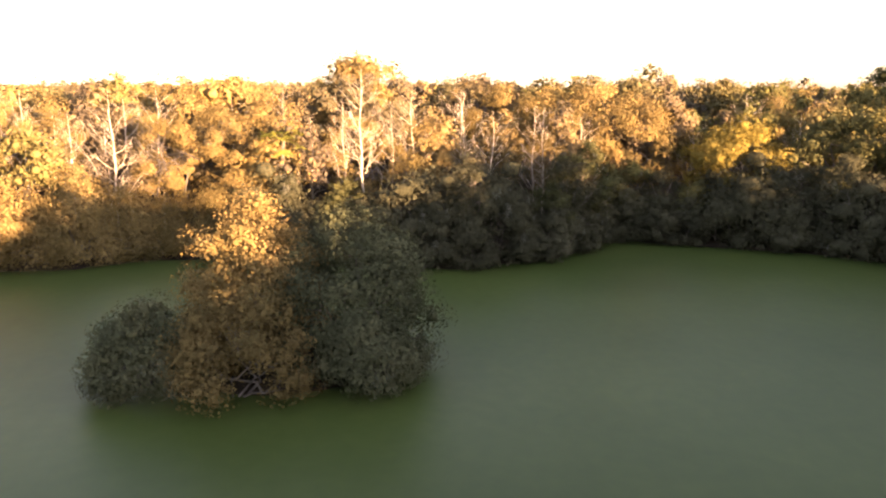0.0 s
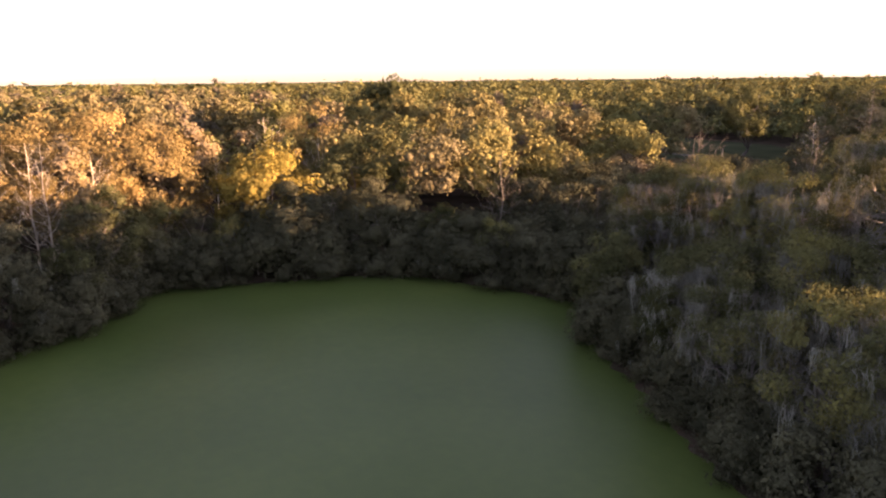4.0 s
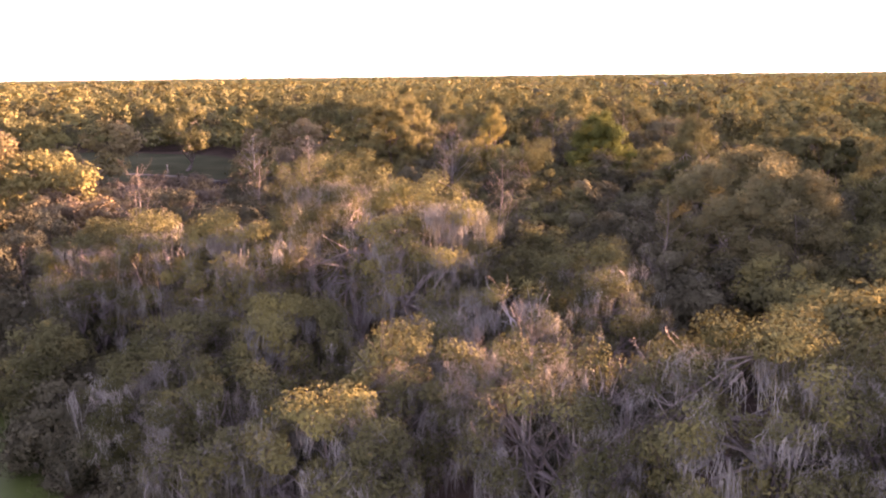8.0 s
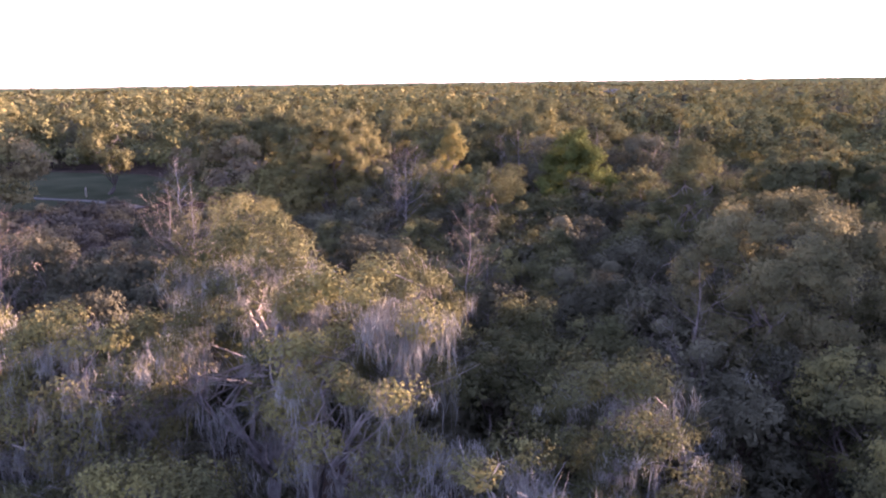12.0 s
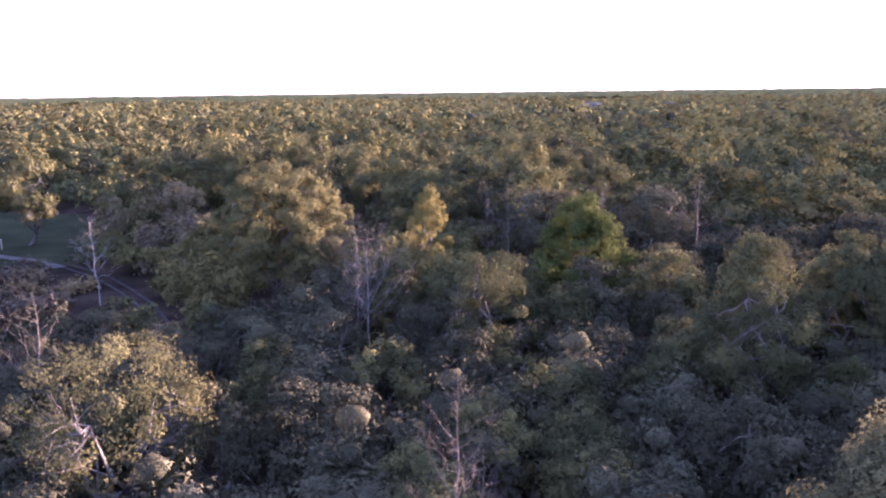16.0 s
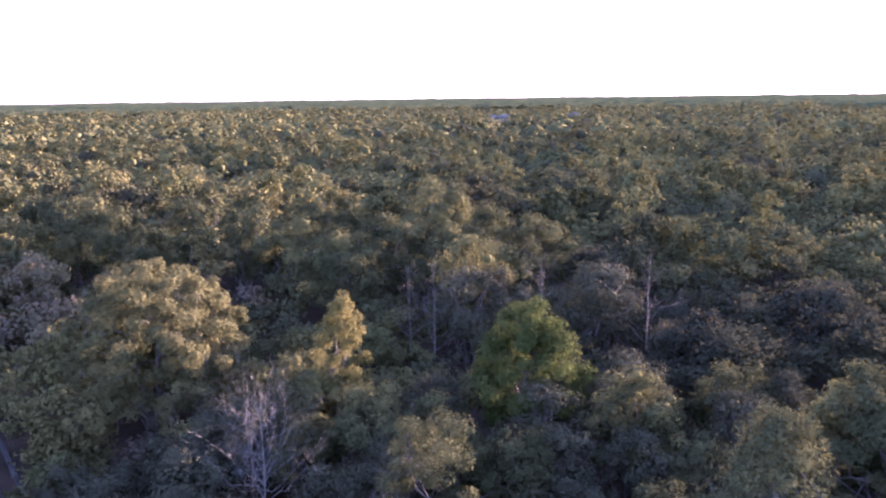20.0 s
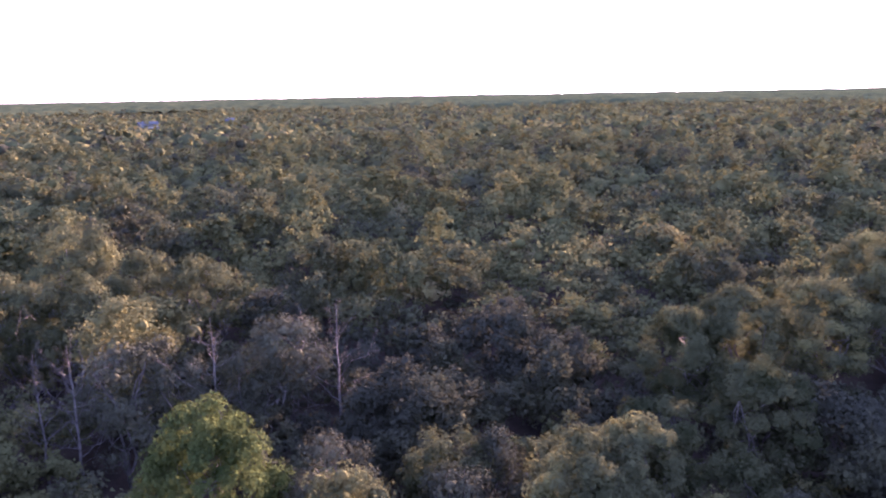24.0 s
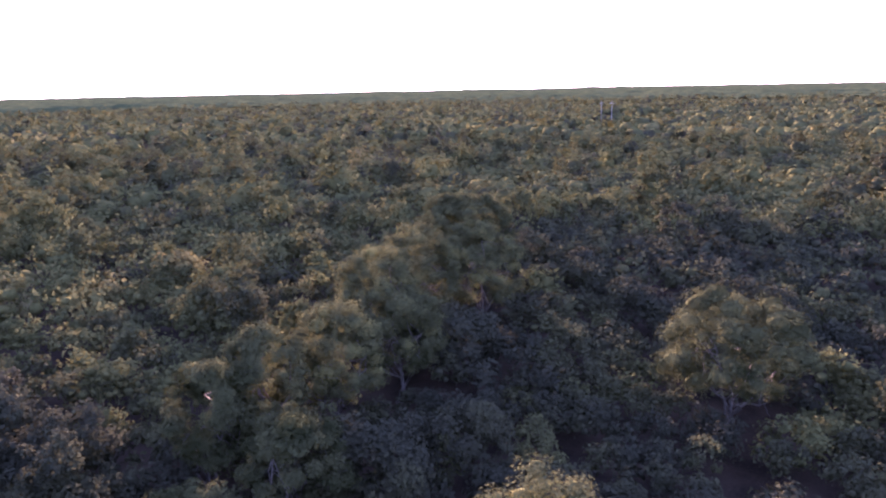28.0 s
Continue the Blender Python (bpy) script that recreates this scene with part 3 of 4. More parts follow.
def woods(name, r0, r1, under, over, leaf, seed, back, label, lumps=(9, 16)):
    """Many trees joined: a lower storey and taller, broader trees above it. under, over: spacing and leaf sprays a tree."""
    rng = np.random.default_rng(seed)
    pieces, tones = [], []
    for storey, (spacing, per) in enumerate((under, over)):
        x, y, d = scatter(r0, r1, spacing, rng, back)
        if storey:
            ridge = np.array([noise.noise((a / 27, b / 27, 40.0)) for a, b in zip(x, y)])
            keep = ridge + rng.normal(0, 0.12, len(x)) > np.where(x < -45, -0.15, np.where((x > 60) & (y < 150), 0.16, 0.06 if r1 < 150 else -0.02))
            x, y, d = x[keep], y[keep], d[keep]
        n = len(x)
        swell = np.array([noise.noise((a / 80, b / 80, 3.0)) * 1.4 + 0.5 * noise.noise((a / 18, b / 18, 9.0)) for a, b in zip(x, y)])
        west = (x < -45) & (y < 30)
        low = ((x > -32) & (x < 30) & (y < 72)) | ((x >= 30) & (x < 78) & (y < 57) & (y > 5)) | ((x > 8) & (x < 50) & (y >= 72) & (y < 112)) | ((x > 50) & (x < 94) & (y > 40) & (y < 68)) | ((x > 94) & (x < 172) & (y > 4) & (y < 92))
        if storey:
            H = 9.0 + 8.5 * rng.beta(1.6, 2.4, n) + swell * 3.0
            R = np.clip(rng.lognormal(1.42, 0.25, n), 2.6, 6.8) * max(1.0, spacing / 15)
            H = np.where(west, np.clip(H, 15.4, 16.4) + rng.uniform(0, 1.4, n), np.where(low, H * 0.72, H))
        else:
            H = rng.uniform(4.8, 8.4, n) + swell * 2.6
            R = spacing * (rng.uniform(0.48, 0.8, n) if r1 < 150 else rng.uniform(0.6, 0.9, n))
            H = np.where(west, H + 5.5, np.where(low, H * 0.8, H))
        scrub = in_polygon(x, y, SCRUB)
        H = np.where(scrub, rng.uniform(1.2, 2.4, n), np.maximum(H, 4.5))
        R = np.where(scrub, np.minimum(R, 2.9), R)
        hue = np.array([noise.noise((a / 30, b / 30, 21.0)) for a, b in zip(x, y)])
        tone = np.where((x < -45) & (y < 45), np.where(y < -8, 0.35, 0.2) + rng.beta(2, 2, n) * np.where(y < -8, 0.55, 0.38), np.clip(np.where(x > 20, 0.2 + 0.13 * hue, 0.23 + 0.22 * hue) + rng.normal(0, 0.06, n), 0.05, 0.5))
        tone = np.where((x > -45) & (rng.random(n) < 0.02), 0.44, tone)
        brown = (x < -18) & (y > -8) & (y < 125) & (rng.random(n) < 0.5)
        # shade over the low-lying woods is painted in as a darker leaf tone
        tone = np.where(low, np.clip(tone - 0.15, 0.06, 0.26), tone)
        tone = np.where(brown, 0.36 + rng.beta(2, 2, n) * 0.38, tone)
        tone = np.where(scrub, 0.66 + rng.uniform(-0.05, 0.05, n), tone)
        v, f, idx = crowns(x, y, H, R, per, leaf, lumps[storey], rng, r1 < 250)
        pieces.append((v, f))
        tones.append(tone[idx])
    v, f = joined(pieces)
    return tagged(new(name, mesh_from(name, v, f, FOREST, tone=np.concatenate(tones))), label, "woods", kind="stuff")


NEAR = 46.0

# the canopy beyond, one lumpy sheet to the horizon
rr = np.concatenate([np.arange(1200, 1800, 11), np.geomspace(1810, 4600, 80)])
aa = np.radians(np.arange(-105, 130, 0.45))
ra, an = np.meshgrid(rr, aa, indexing="ij")
rng = np.random.default_rng(5)
fx, fy = -np.sin(an) * ra, np.cos(an) * ra
fz = 7.5 + rng.uniform(0, 5.0, ra.shape) + 2.0 * np.sin(fx / 130) * np.cos(fy / 170) + (rng.random(ra.shape) < 0.02) * 3
hole = in_polygon(fx, fy, FIELD_A) | in_polygon(fx, fy, FIELD_B)
fz = np.where(hole, -2.0, fz)
fid = np.arange(ra.size).reshape(ra.shape)
far_woods = new("far_woods", mesh_from("far_woods", np.stack([fx, fy, fz], -1).reshape(-1, 3), np.stack([fid[:-1, :-1], fid[:-1, 1:], fid[1:, 1:], fid[1:, :-1]], -1).reshape(-1, 4), FAR))
tagged(far_woods, "hazy olive canopy stretching to the horizon", "woods", kind="stuff")

# ---------------- single trees ----------------
def plant(root, x, y, label, category="tree", group="", z=0.2, turn=0.0):
    stand(root, x, y, z, turn)
    tagged(root, label, category, group)
    PLACED.append((x, y, root["spread"] * 0.6 + 0.4))
    del root["spread"]
    return root


# the island
plant(leafy_tree("willow", 10.4, 5.0, AUTUMN, 21, 150, 170, 0.19, 0.1, limbs=8, shrub=True, heart=0.35, tip=0.35), -26.5, -46.2, "golden brown willow thicket on the island", "willow")
plant(leafy_tree("willow", 9.6, 5.4, WILLOW, 22, 150, 180, 0.19, 0.08, limbs=8, shrub=True, heart=0.35), -25.6, -41.0, "dark grey-green willow thicket on the island", "willow")
plant(leafy_tree("shrub", 5.0, 3.2, WILLOW, 23, 80, 150, 0.19, 0.05, limbs=5, shrub=True, heart=0.35), -23.0, -50.8, "low dark shrub overhanging the island's edge", "shrub")
plant(leafy_tree("shrub", 6.4, 3.8, AUTUMN, 24, 80, 150, 0.19, 0.05, limbs=5, shrub=True, heart=0.35), -21.5, -46.0, "low brownish shrub at the island's edge", "shrub")
plant(leafy_tree("shrub", 4.2, 3.0, WILLOW, 25, 80, 150, 0.19, 0.05, limbs=5, shrub=True, heart=0.35), -22.0, -40.2, "low grey shrub at the island's edge", "shrub")

# marked trees
# three oaks added near the edge of view to shade the dome oak
for x, y, h in ((33, 38, 16.6), (38.5, 34, 17.0), (41, 41.5, 16.8)):
    plant(leafy_tree("oak", h, 4.8, OAK, int(x), 60, 240, 0.24, 0.15, tri=True, rich=True), x, y, "tall olive oak added to shade the wood", "oak", "tall oaks")
plant(bare_tree("bare_tree", 15.5, 2.5, 31, PALE, 36, 0.12, 0.42), -52.8, -40.5, "pale leafless tree with a straight white trunk", "tree")
plant(leafy_tree("oak", 18.6, 6.0, AUTUMN, 32, 40, 90, 0.63, 0.45), -76, -40.5, "tall golden oak above the canopy", "oak")
plant(leafy_tree("oak", 17.6, 6.0, OAK, 35, 40, 100, 0.63, 0.4), -79, 27, "tall dark olive oak above the canopy", "oak")
plant(palm_tree("palm", 9.5, 33), -56, -47.5, "cabbage palm with drooping fan fronds", "palm")
plant(leafy_tree("oak", 11.8, 5.5, LIME, 34, 60, 170, 0.34, 0.1), -57.5, -5.0, "bright yellow-green tree by the pond", "tree")
for i, (x, y, h, r, m) in enumerate([(-25, 9.6, 11.6, 4.2, 150), (-21, 10.2, 12.6, 4.4, 190), (-15.5, 9.5, 12.6, 4.6, 210), (-9.2, 10.8, 16.2, 4.8, 240), (-4.2, 6.5, 15.5, 4.4, 260), (-4.4, 19.5, 12.4, 4.0, 120)]):
    plant(leafy_tree("moss_oak", h, r, OAK, 40 + i, 84, 430, 0.14, 0.2, moss=int(m * 1.3), moss_len=2.5, limbs=9, bare=0.15, flat=0.9, topped=0.3, bark=LICHEN, tri=True, rich=True, heart=0.25), x, y, "live oak hung with grey spanish moss", "oak", "mossy oaks at the pond")
for i, (x, y, h, r, b) in enumerate([(0.4, 2.0, 10.6, 4.6, 0.86), (3.4, -7.6, 11.4, 4.2, 0.45), (9.4, -8.6, 12.6, 4.6, 0.15), (14.5, -8.0, 12.6, 4.6, 0.1), (-10, 2.0, 9.5, 4.2, 0.1), (-15, 1.5, 8.5, 3.8, 0.1), (5, 6.5, 11.5, 4.4, 0.15), (-14.2, -4.2, 8.6, 3.4, 0.1), (-9.4, -7.2, 9.4, 3.6, 0.1), (-4.6, -9.6, 9.8, 3.6, 0.15), (-2.4, -4.4, 10.2, 3.8, 0.2)]):
    plant(leafy_tree("moss_oak", h, r, OAK, 60 + i, 80, 430, 0.14, 0.16, moss=240, moss_len=2.4, limbs=9, bare=b, topped=0.2, flat=0.9, bark=SILVER if b > 0.5 else LICHEN, tri=True, rich=True, heart=0.25), x, y, "live oak with bare grey branches and spanish moss" if b > 0.3 else "live oak hung with grey spanish moss", "oak", "mossy oaks at the pond")
# added beside the view, tall enough to shade part of the island
plant(leafy_tree("moss_oak", 15.6, 4.4, OAK, 73, 70, 260, 0.2, 0.12, moss=60, tri=True, rich=True), 17.5, -5.2, "tall live oak added to shade the island", "oak", "mossy oaks at the pond")
plant(bare_tree("dead_tree", 16.4, 2.6, 71, LICHEN, 30, 0.05, 0.62), -11.6, 11.2, "dead tree with forked grey branches", "tree")
plant(bare_tree("dead_tree", 11.6, 3.0, 72, BARK, 18, 0.1, 0.4), 2.6, -8.4, "dead oak with crooked pale twigs", "tree")
plant(leafy_tree("dome_oak", 14.9, 7.4, DOME, 80, 150, 420, 0.17, 0.08, limbs=8, ragged=0.12, tri=True, rich=True, heart=0.6), 17.0, 24.5, "broad dense dome-shaped dark green oak", "oak")
plant(leafy_tree("oak", 13.7, 5.6, GOLD_OAK, 81, 130, 190, 0.16, 0.1, bare=0.42, flat=1.3, bark=LICHEN, tri=True, rich=True, heart=0), -19.0, 36.2, "olive oak with lit upper branches", "oak")
plant(bare_tree("bare_tree", 13.4, 2.0, 82, BARK, 24, 0.1, 0.45), -1.6, 28.0, "thin leafless grey tree", "tree")
plant(bare_tree("bare_tree", 10.4, 2.8, 83, SILVER, 22, 0.09), -44.6, 84.0, "small leafless tree beside the track", "tree")
plant(leafy_tree("dome_oak", 18.4, 8.8, GOLD_OAK, 84, 300, 230, 0.23, 0.1, tri=True, rich=True, limbs=9, ragged=0.36, moss=110, moss_len=2.2), -21.0, 77.0, "huge broad olive-brown oak dome", "oak")
plant(bare_tree("bare_tree", 13.7, 4.6, 85, LICHEN, 36, 0.09, 0.45), -9.4, 58.0, "spreading leafless grey tree", "tree")
plant(leafy_tree("poplar", 16.6, 2.7, YELLOW, 86, 64, 210, 0.21, 0.15, tip=0.5, flat=1.3, tri=True, rich=True, heart=0), -5.6, 72.0, "narrow tree with yellow leaves", "tree")
plant(bare_tree("bare_tree", 13.0, 2.8, 87, BARK, 26, 0.1, 0.3), -0.2, 91.8, "leafless grey tree among oaks", "tree")
plant(leafy_tree("green_tree", 15.8, 6.0, GREEN, 88, 130, 210, 0.27, 0.06, tip=0.5, ragged=0.45, tri=True, rich=True), 8.8, 72.0, "bright green tree with a pointed crown", "tree")
plant(leafy_tree("oak", 14.2, 3.8, OAK, 89, 70, 280, 0.18, 0.1, bare=0.35, tip=0.2, tri=True, rich=True, heart=0), 0.3, 55.5, "oak with thin lit upper twigs", "oak")
plant(leafy_tree("oak", 16.2, 4.2, OAK, 90, 80, 330, 0.19, 0.1, tip=0.35, flat=1.1, tri=True, rich=True, heart=0.3), 16.8, 48.8, "oak with a sunlit leafy top", "oak")
for i, (x, y, h, r) in enumerate([(27.3, 57.9, 14.6, 4.2), (32, 59.4, 13.8, 3.8), (36.4, 62.5, 13.4, 3.6), (47, 62.4, 13.8, 4.4), (50.8, 74, 14.6, 4.6), (57.8, 74.1, 15.2, 4.8), (66, 72, 15.4, 5.8), (76, 71, 15.8, 6.4), (84, 78, 16.8, 6.8), (95, 79, 18.0, 7.4), (104, 73, 17.0, 7.0), (84, 37, 15.4, 9.0)]):
    plant(leafy_tree("oak", h, r, OAK, 100 + i, 80, 170, 0.32, 0.12, tri=True, rich=True, heart=0.62), x, y, "olive oak with a lumpy sunlit crown", "oak", "oaks towards the sun")
plant(leafy_tree("dome_oak", 20.0, 9.0, OAK, 115, 120, 190, 0.44, 0.3, flat=0.8, limbs=8, tri=True, rich=True, heart=0.62), 114, 80, "broad flat-topped oak above the canopy", "oak")

PLACED += [(-42.0, 79.5, 5.0), (-38.5, 73.0, 3.5)]

# the wood between, from a few grown shapes
KINDS = [
    ("oak", dict(H=11.5, R=3.9, leaf_mat=OAK, n_clump=38, per=170, leaf=0.27, moss=30, low=0.12), "olive live oak with some moss"),
    ("oak", dict(H=12.0, R=4.3, leaf_mat=OAK, n_clump=40, per=170, leaf=0.27, low=0.1), "olive live oak with an uneven crown"),
    ("oak", dict(H=10.5, R=3.6, leaf_mat=BUSH, n_clump=34, per=170, leaf=0.27, low=0.1, bare=0.25, heart=0.4), "grey-brown oak with thin foliage"),
    ("maple", dict(H=13.2, R=3.6, leaf_mat=AUTUMN, n_clump=44, per=250, leaf=0.21, low=0.16, bare=0.16, heart=0, ragged=0.15), "half-bare golden tree with grey limbs"),
    ("maple", dict(H=12.0, R=3.9, leaf_mat=AUTUMN, n_clump=44, per=250, leaf=0.21, low=0.14, heart=0, ragged=0.12), "golden brown broadleaf tree in autumn"),
    ("bush", dict(H=7.0, R=3.6, leaf_mat=BUSH, n_clump=34, per=170, leaf=0.27, low=0.06, shrub=True), "dark grey-green leafy thicket"),
    ("bush", dict(H=8.2, R=3.8, leaf_mat=BUSH, n_clump=36, per=170, leaf=0.27, low=0.06, shrub=True, moss=20), "dark thicket with some hanging moss"),
    ("bush", dict(H=7.5, R=3.6, leaf_mat=AUTUMN, n_clump=40, per=250, leaf=0.21, heart=0, low=0.06, shrub=True), "golden brown leafy thicket"),
]
protos = []
for i, (nm, kw, lab) in enumerate(KINDS):
    for s in range(2):
        protos.append((nm, lab, leafy_tree(nm, seed=200 + i * 10 + s, tri=True, **kw), kw["H"]))
bares = [bare_tree("bare_tree", 11.0, 3.0, 300 + s, BARK, 16, 0.12) for s in range(2)]

pales = [bare_tree("bare_tree", 12.5, 2.8, 310 + s, PALE, 24, 0.11, 0.25) for s in range(2)]
rng = np.random.default_rng(77)
used = set()


def clone(proto, x, y, s, label, category, group, z=0.15):
    m = pose(x, y, z, 0, 0, rng.uniform(0, 360)) @ Matrix.Scale(s, 4)
    if proto.name in used:
        ob = copy_thing(proto, m)
        ob.matrix_basis = m
    else:
        used.add(proto.name)
        ob = proto
        ob.matrix_basis = m
    if "spread" in ob:
        del ob["spread"]
    return tagged(ob, label, category, group)


# thickets along the water
edge = []
for (x0, y0), (x1, y1) in zip(SHORE, np.roll(SHORE, -1, 0)):
    for k in range(int(np.hypot(x1 - x0, y1 - y0) / 3.4) + 1):
        t = (k + 0.5) / (int(np.hypot(x1 - x0, y1 - y0) / 3.4) + 1)
        edge.append((x0 + (x1 - x0) * t, y0 + (y1 - y0) * t))
cx, cy = -10.0, -40.0
for x, y in edge:
    if y < -80 or x > 8:
        continue
    d = np.array([x - cx, y - cy])
    d /= np.linalg.norm(d)
    x, y = x + d[0] * 2.2, y + d[1] * 2.2
    golden = y < -50 and x < -40
    k = (14 if golden else 10) + rng.integers(0, 2 if golden else 4)
    if not golden and x < -20 and rng.random() < 0.4:
        k = rng.integers(0, 6)
    clone(protos[k][2], x, y, rng.uniform(0.7, 1.25) * (0.6 if x > -20 else 1.0) * (0.72 if k < 6 else 1.0), protos[k][1] + " at the water", "bush", "thickets along the shore")
    if k < 6:
        clone(protos[10 + rng.integers(0, 4)][2], x - d[0] * 1.6, y - d[1] * 1.6, rng.uniform(0.5, 0.75), "dark low thicket at the water's edge", "bush", "thickets along the shore")
    PLACED.append((x, y, 2.6))

# golden trees behind the thickets of the far shore
for row, (x0, s0) in enumerate(((-56.5, 4.6), (-61.5, 5.0), (-67, 5.4))):
    for y in np.arange(-80, 7, s0):
        x, yy = x0 + rng.uniform(-1.6, 1.6), y + rng.uniform(-1.4, 1.4)
        if pond_depth(x, yy) > -2.0 or any(math.hypot(x - a, yy - b) < 3.0 for a, b, _ in PLACED[5:12]) or math.hypot(x + 56.0, yy + 6.0) < 8.5:
            continue
        k = 6 + rng.integers(0, 4)
        if yy > -14 and rng.random() < 0.65:
            k = rng.integers(0, 6)
        if rng.random() < 0.34:
            clone(pales[rng.integers(0, 2)], x, yy, rng.uniform(0.9, 1.15), "leafless pale tree on the far shore", "tree", "pale bare trees on the far shore")
        else:
            clone(protos[k][2], x, yy, rng.uniform(0.84, 1.08) + 0.15 * row, protos[k][1], "tree", "golden trees on the far shore" if k > 5 else "oaks on the far shore")
        PLACED.append((x, yy, 2.2))

px, py, pd = scatter(0, NEAR, 4.3, rng, 0.0)
for x, y, d in zip(px, py, pd):
    if x < -45 or (-26 < x < 16 and -16 < y < 15):
        continue
    if rng.random() < (0.2 if x < -22 else 0.05):
        clone(bares[rng.integers(0, 2)], x, y, rng.uniform(0.8, 1.1), "leafless grey tree standing among the oaks", "tree", "bare trees in the wood")
        continue
    low_wood = (-32 < x < 30 and 12 < y < 64) or (x >= 30 and 5 < y < 57)
    if x < -22:
        k = rng.choice([4, 5, 4, 5, 10, 11, 12, 13])
    elif low_wood:
        k = rng.choice([2, 3, 4, 5, 10, 11, 12, 13], p=np.array([3, 3, 3, 3, 2, 2, 2, 2]) / 20)
    else:
        k = rng.choice(14, p=np.array([4, 4, 4, 4, 4, 4, 0, 0, 0, 0, 1, 1, 1, 1]) / 28.0)
    nm, lab, ob, h = protos[k]
    clone(ob, x, y, rng.uniform(7.0, 9.4) / h if low_wood else rng.uniform(0.72, 0.98), lab, "tree" if k < 10 else "bush", "trees of the wood")

# a ridge of tall oaks behind the broad dome, and a row of grey trees with lit tops
for i, (x, y, h) in enumerate([(-74, 119, 16.5), (-55, 121, 17.5), (-46, 127, 18), (-38, 122, 17), (-30, 131, 18.4), (-22, 124, 17), (-15, 116, 15.6), (-8, 108, 15.2), (-3, 116, 16), (3, 112, 16.4), (5, 130, 18.6), (12, 121, 16), (-12, 134, 17), (18, 117, 15.5)]):
    k = i % 4
    clone(protos[k][2], x, y, h / protos[k][3], "tall olive oak on the wood's ridge", "oak", "tall oaks on the ridge")
    PLACED.append((x, y, 4.0))
for i, x in enumerate((2.5, 6.0, 9.8, 13.4, 16.8, 20.5, 24.0)):
    clone(protos[4 + i % 2][2] if i % 3 else bares[i % 2], x, 90 + (i % 3) * 1.4, 1.24 + 0.03 * (i % 2), "grey thin-leaved tree with a lit top", "tree", "row of grey trees")
    PLACED.append((x, 91, 3.0))

# taller oaks east of the pond, added out of view to cast shade westward
for x in np.arange(18, 46, 5.2):
    for y in np.arange(-13, 16, 5.6):
        xx, yy = x + rng.uniform(-1.8, 1.8), y + rng.uniform(-1.8, 1.8)
        k = rng.integers(0, 4)
        if pond_depth(xx, yy) > -2.0 or any(math.hypot(xx - a, yy - b) < 3.2 for a, b, _ in PLACED) or (xx < 23 and yy > 0) or math.hypot((xx - 31) / 15, (yy - 1) / 15) > rng.uniform(0.9, 1.2):
            continue
        clone(protos[k][2], xx, yy, rng.uniform(0.95, 1.1), protos[k][1], "tree", "oaks east of the pond")

# brush under the oaks by the water
for x, y in zip(rng.uniform(-26, 18, 74), rng.uniform(-13, 16, 74)):
    if pond_depth(x, y) > -1.0:
        continue
    k = 10 + rng.integers(0, 2)
    clone(protos[k][2], x, y, rng.uniform(0.45, 0.75), "dark brush under the oaks at the water", "bush", "brush under the oaks")

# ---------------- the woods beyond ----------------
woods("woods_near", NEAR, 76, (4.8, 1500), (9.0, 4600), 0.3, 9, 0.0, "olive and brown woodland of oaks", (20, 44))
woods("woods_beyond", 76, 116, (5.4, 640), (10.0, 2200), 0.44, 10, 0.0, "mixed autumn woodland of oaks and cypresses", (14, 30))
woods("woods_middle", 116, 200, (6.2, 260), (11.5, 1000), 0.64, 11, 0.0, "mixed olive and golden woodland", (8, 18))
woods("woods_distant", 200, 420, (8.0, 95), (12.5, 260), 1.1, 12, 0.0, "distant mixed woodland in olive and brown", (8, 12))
woods("woods_far", 420, 1300, (17, 14), (19.0, 26), 3.2, 13, 0.0, "far woodland in olive and brown", (4, 5))
woods("woods_behind", 0, 95, (7.0, 420), (12.0, 1100), 0.7, 14, 2.0, "woodland on the near side of the pond", (7, 12))

# ---------------- small far things ----------------
def pole(x, y, h):
    root = new("power_pole")
    v, f = tube(np.array([(0, 0, -0.5), (0, 0, h * 0.5), (0, 0, h)]), np.array([0.3, 0.26, 0.2]), 8)
    part("shaft", mesh_from("shaft", v, f, METAL, True), root)
    bm = bmesh.new()
    bmesh.ops.create_cube(bm, size=1.0, matrix=pose(0, 0, h - 2.0) @ Matrix.Diagonal((0.3, 4.0, 0.3, 1)))
    me = bpy.data.meshes.new("crossarm")
    bm.to_mesh(me)
    bm.free()
    me.materials.append(METAL)
    part("crossarm", me, root)
    stand(root, x, y, 0.3)
    return tagged(root, "tall pale steel power pole above the woods", "power pole", "power line poles")


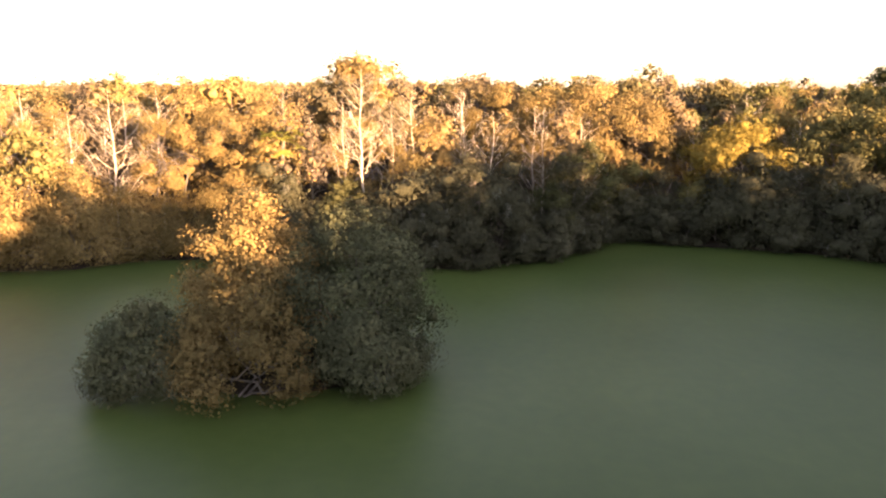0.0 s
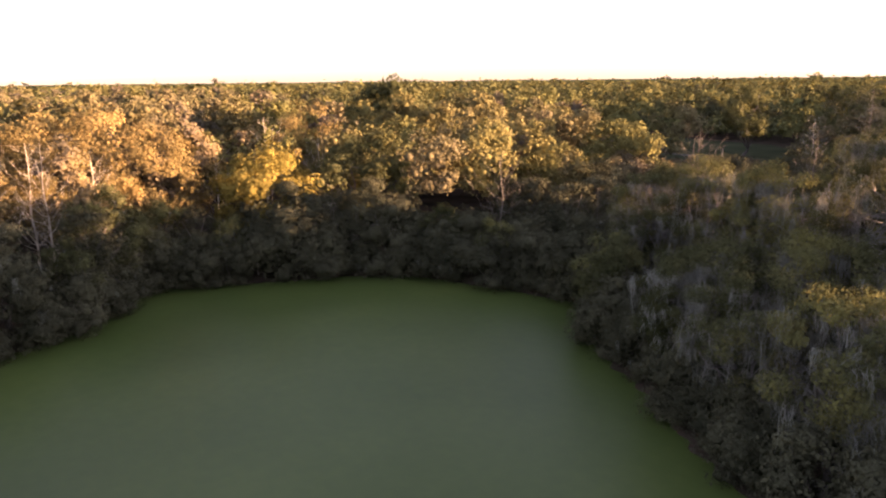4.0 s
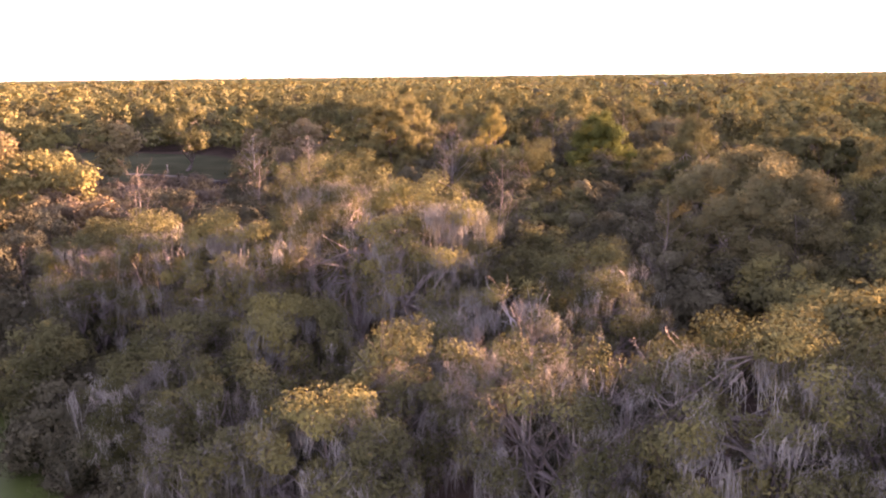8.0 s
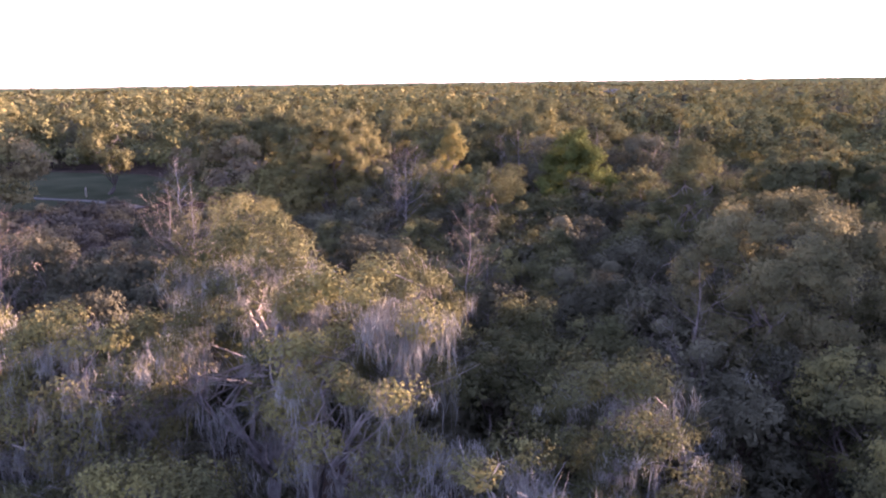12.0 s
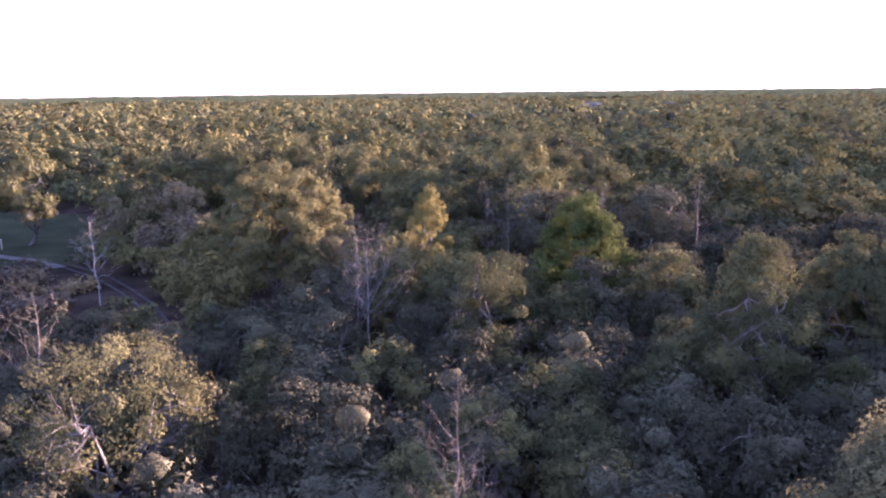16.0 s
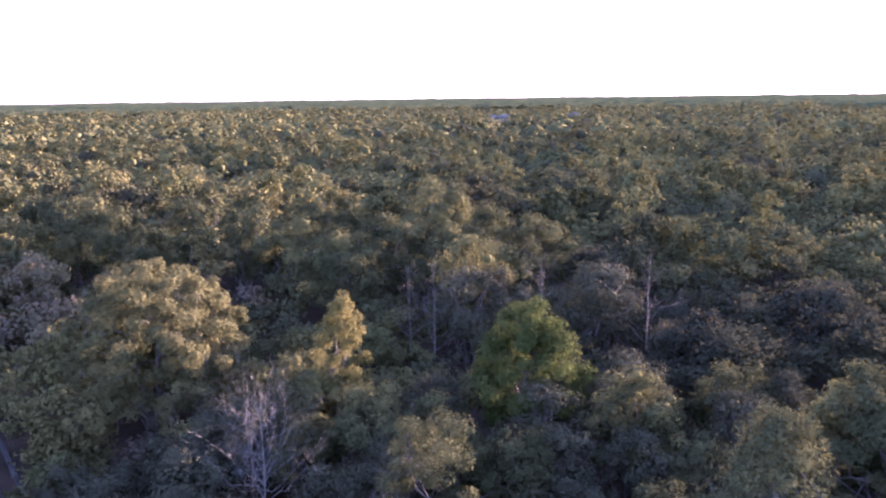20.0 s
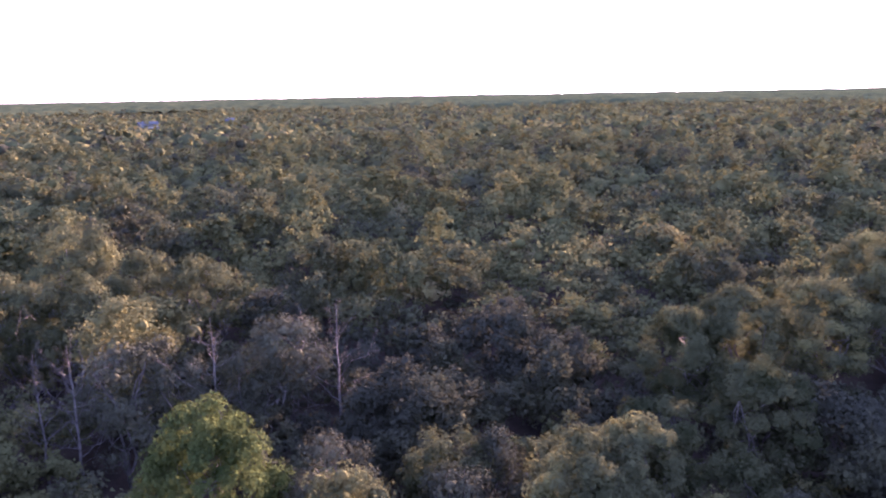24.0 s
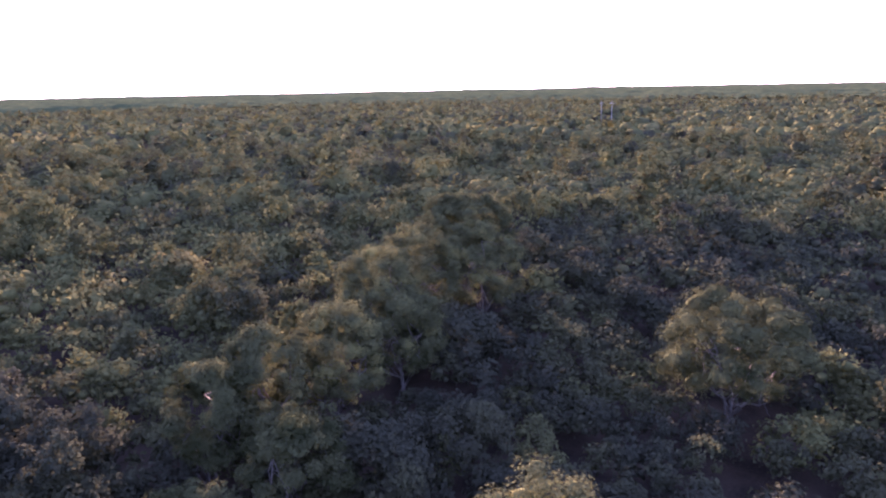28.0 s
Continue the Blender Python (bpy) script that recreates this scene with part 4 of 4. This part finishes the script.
pole(609, 194, 20.5)
pole(612, 186.5, 20.5)


def box(name, size, at, mat, parent):
    bm = bmesh.new()
    bmesh.ops.create_cube(bm, size=1.0, matrix=pose(*at) @ Matrix.Diagonal((*size, 1)))
    bmesh.ops.bevel(bm, geom=bm.edges[:], offset=0.02, segments=1, affect="EDGES")
    me = bpy.data.meshes.new(name)
    bm.to_mesh(me)
    bm.free()
    me.materials.append(mat)
    return part(name, me, parent)


def house(x, y, w, d, h, turn, label):
    root = new("house")
    box("wall", (w, d, h), (0, 0, h / 2), WALL, root)
    e, r = 0.6, h * 0.55
    v = [(-w / 2 - e, -d / 2 - e, h - 0.1), (w / 2 + e, -d / 2 - e, h - 0.1), (w / 2 + e, 0, h + r), (-w / 2 - e, 0, h + r), (-w / 2 - e, d / 2 + e, h - 0.1), (w / 2 + e, d / 2 + e, h - 0.1)]
    part("roof", mesh_from("roof", v, [(0, 1, 2, 3), (3, 2, 5, 4), (0, 4, 5, 1)], ROOF), root, "blue-grey metal gable roof")
    for k in (-0.3, 0.0, 0.3):
        window = new("window")
        window.parent = root
        window.location = (k * w, -d / 2 - 0.03, h * 0.5)
        box("pane", (1.3, 0.06, 1.4), (0, 0, 0), GLASS, window)
        for fx_, fz_, sx_, sz_ in ((0, 0.75, 1.6, 0.12), (0, -0.75, 1.6, 0.12), (-0.72, 0, 0.12, 1.4), (0.72, 0, 0.12, 1.4), (0, 0, 0.06, 1.4)):
            box("frame_bar", (sx_, 0.1, sz_), (fx_, -0.02, fz_), WALL, window)
    stand(root, x, y, 0.3, turn)
    return tagged(root, label, "house", "far houses among the trees")


house(103, 782, 17, 9, 6.5, 4, "large pale house with a blue-grey roof")
house(191, 840, 9, 7, 6.0, -10, "small white house among far trees")

post = new("marker_post")
box("shaft", (0.16, 0.16, 1.6), (0, 0, 0.75), PALE, post)
box("cap", (0.22, 0.22, 0.08), (0, 0, 1.6), PALE, post)
stand(post, -76.7, 115.7, 0.4)
tagged(post, "small white marker post in the meadow", "post")
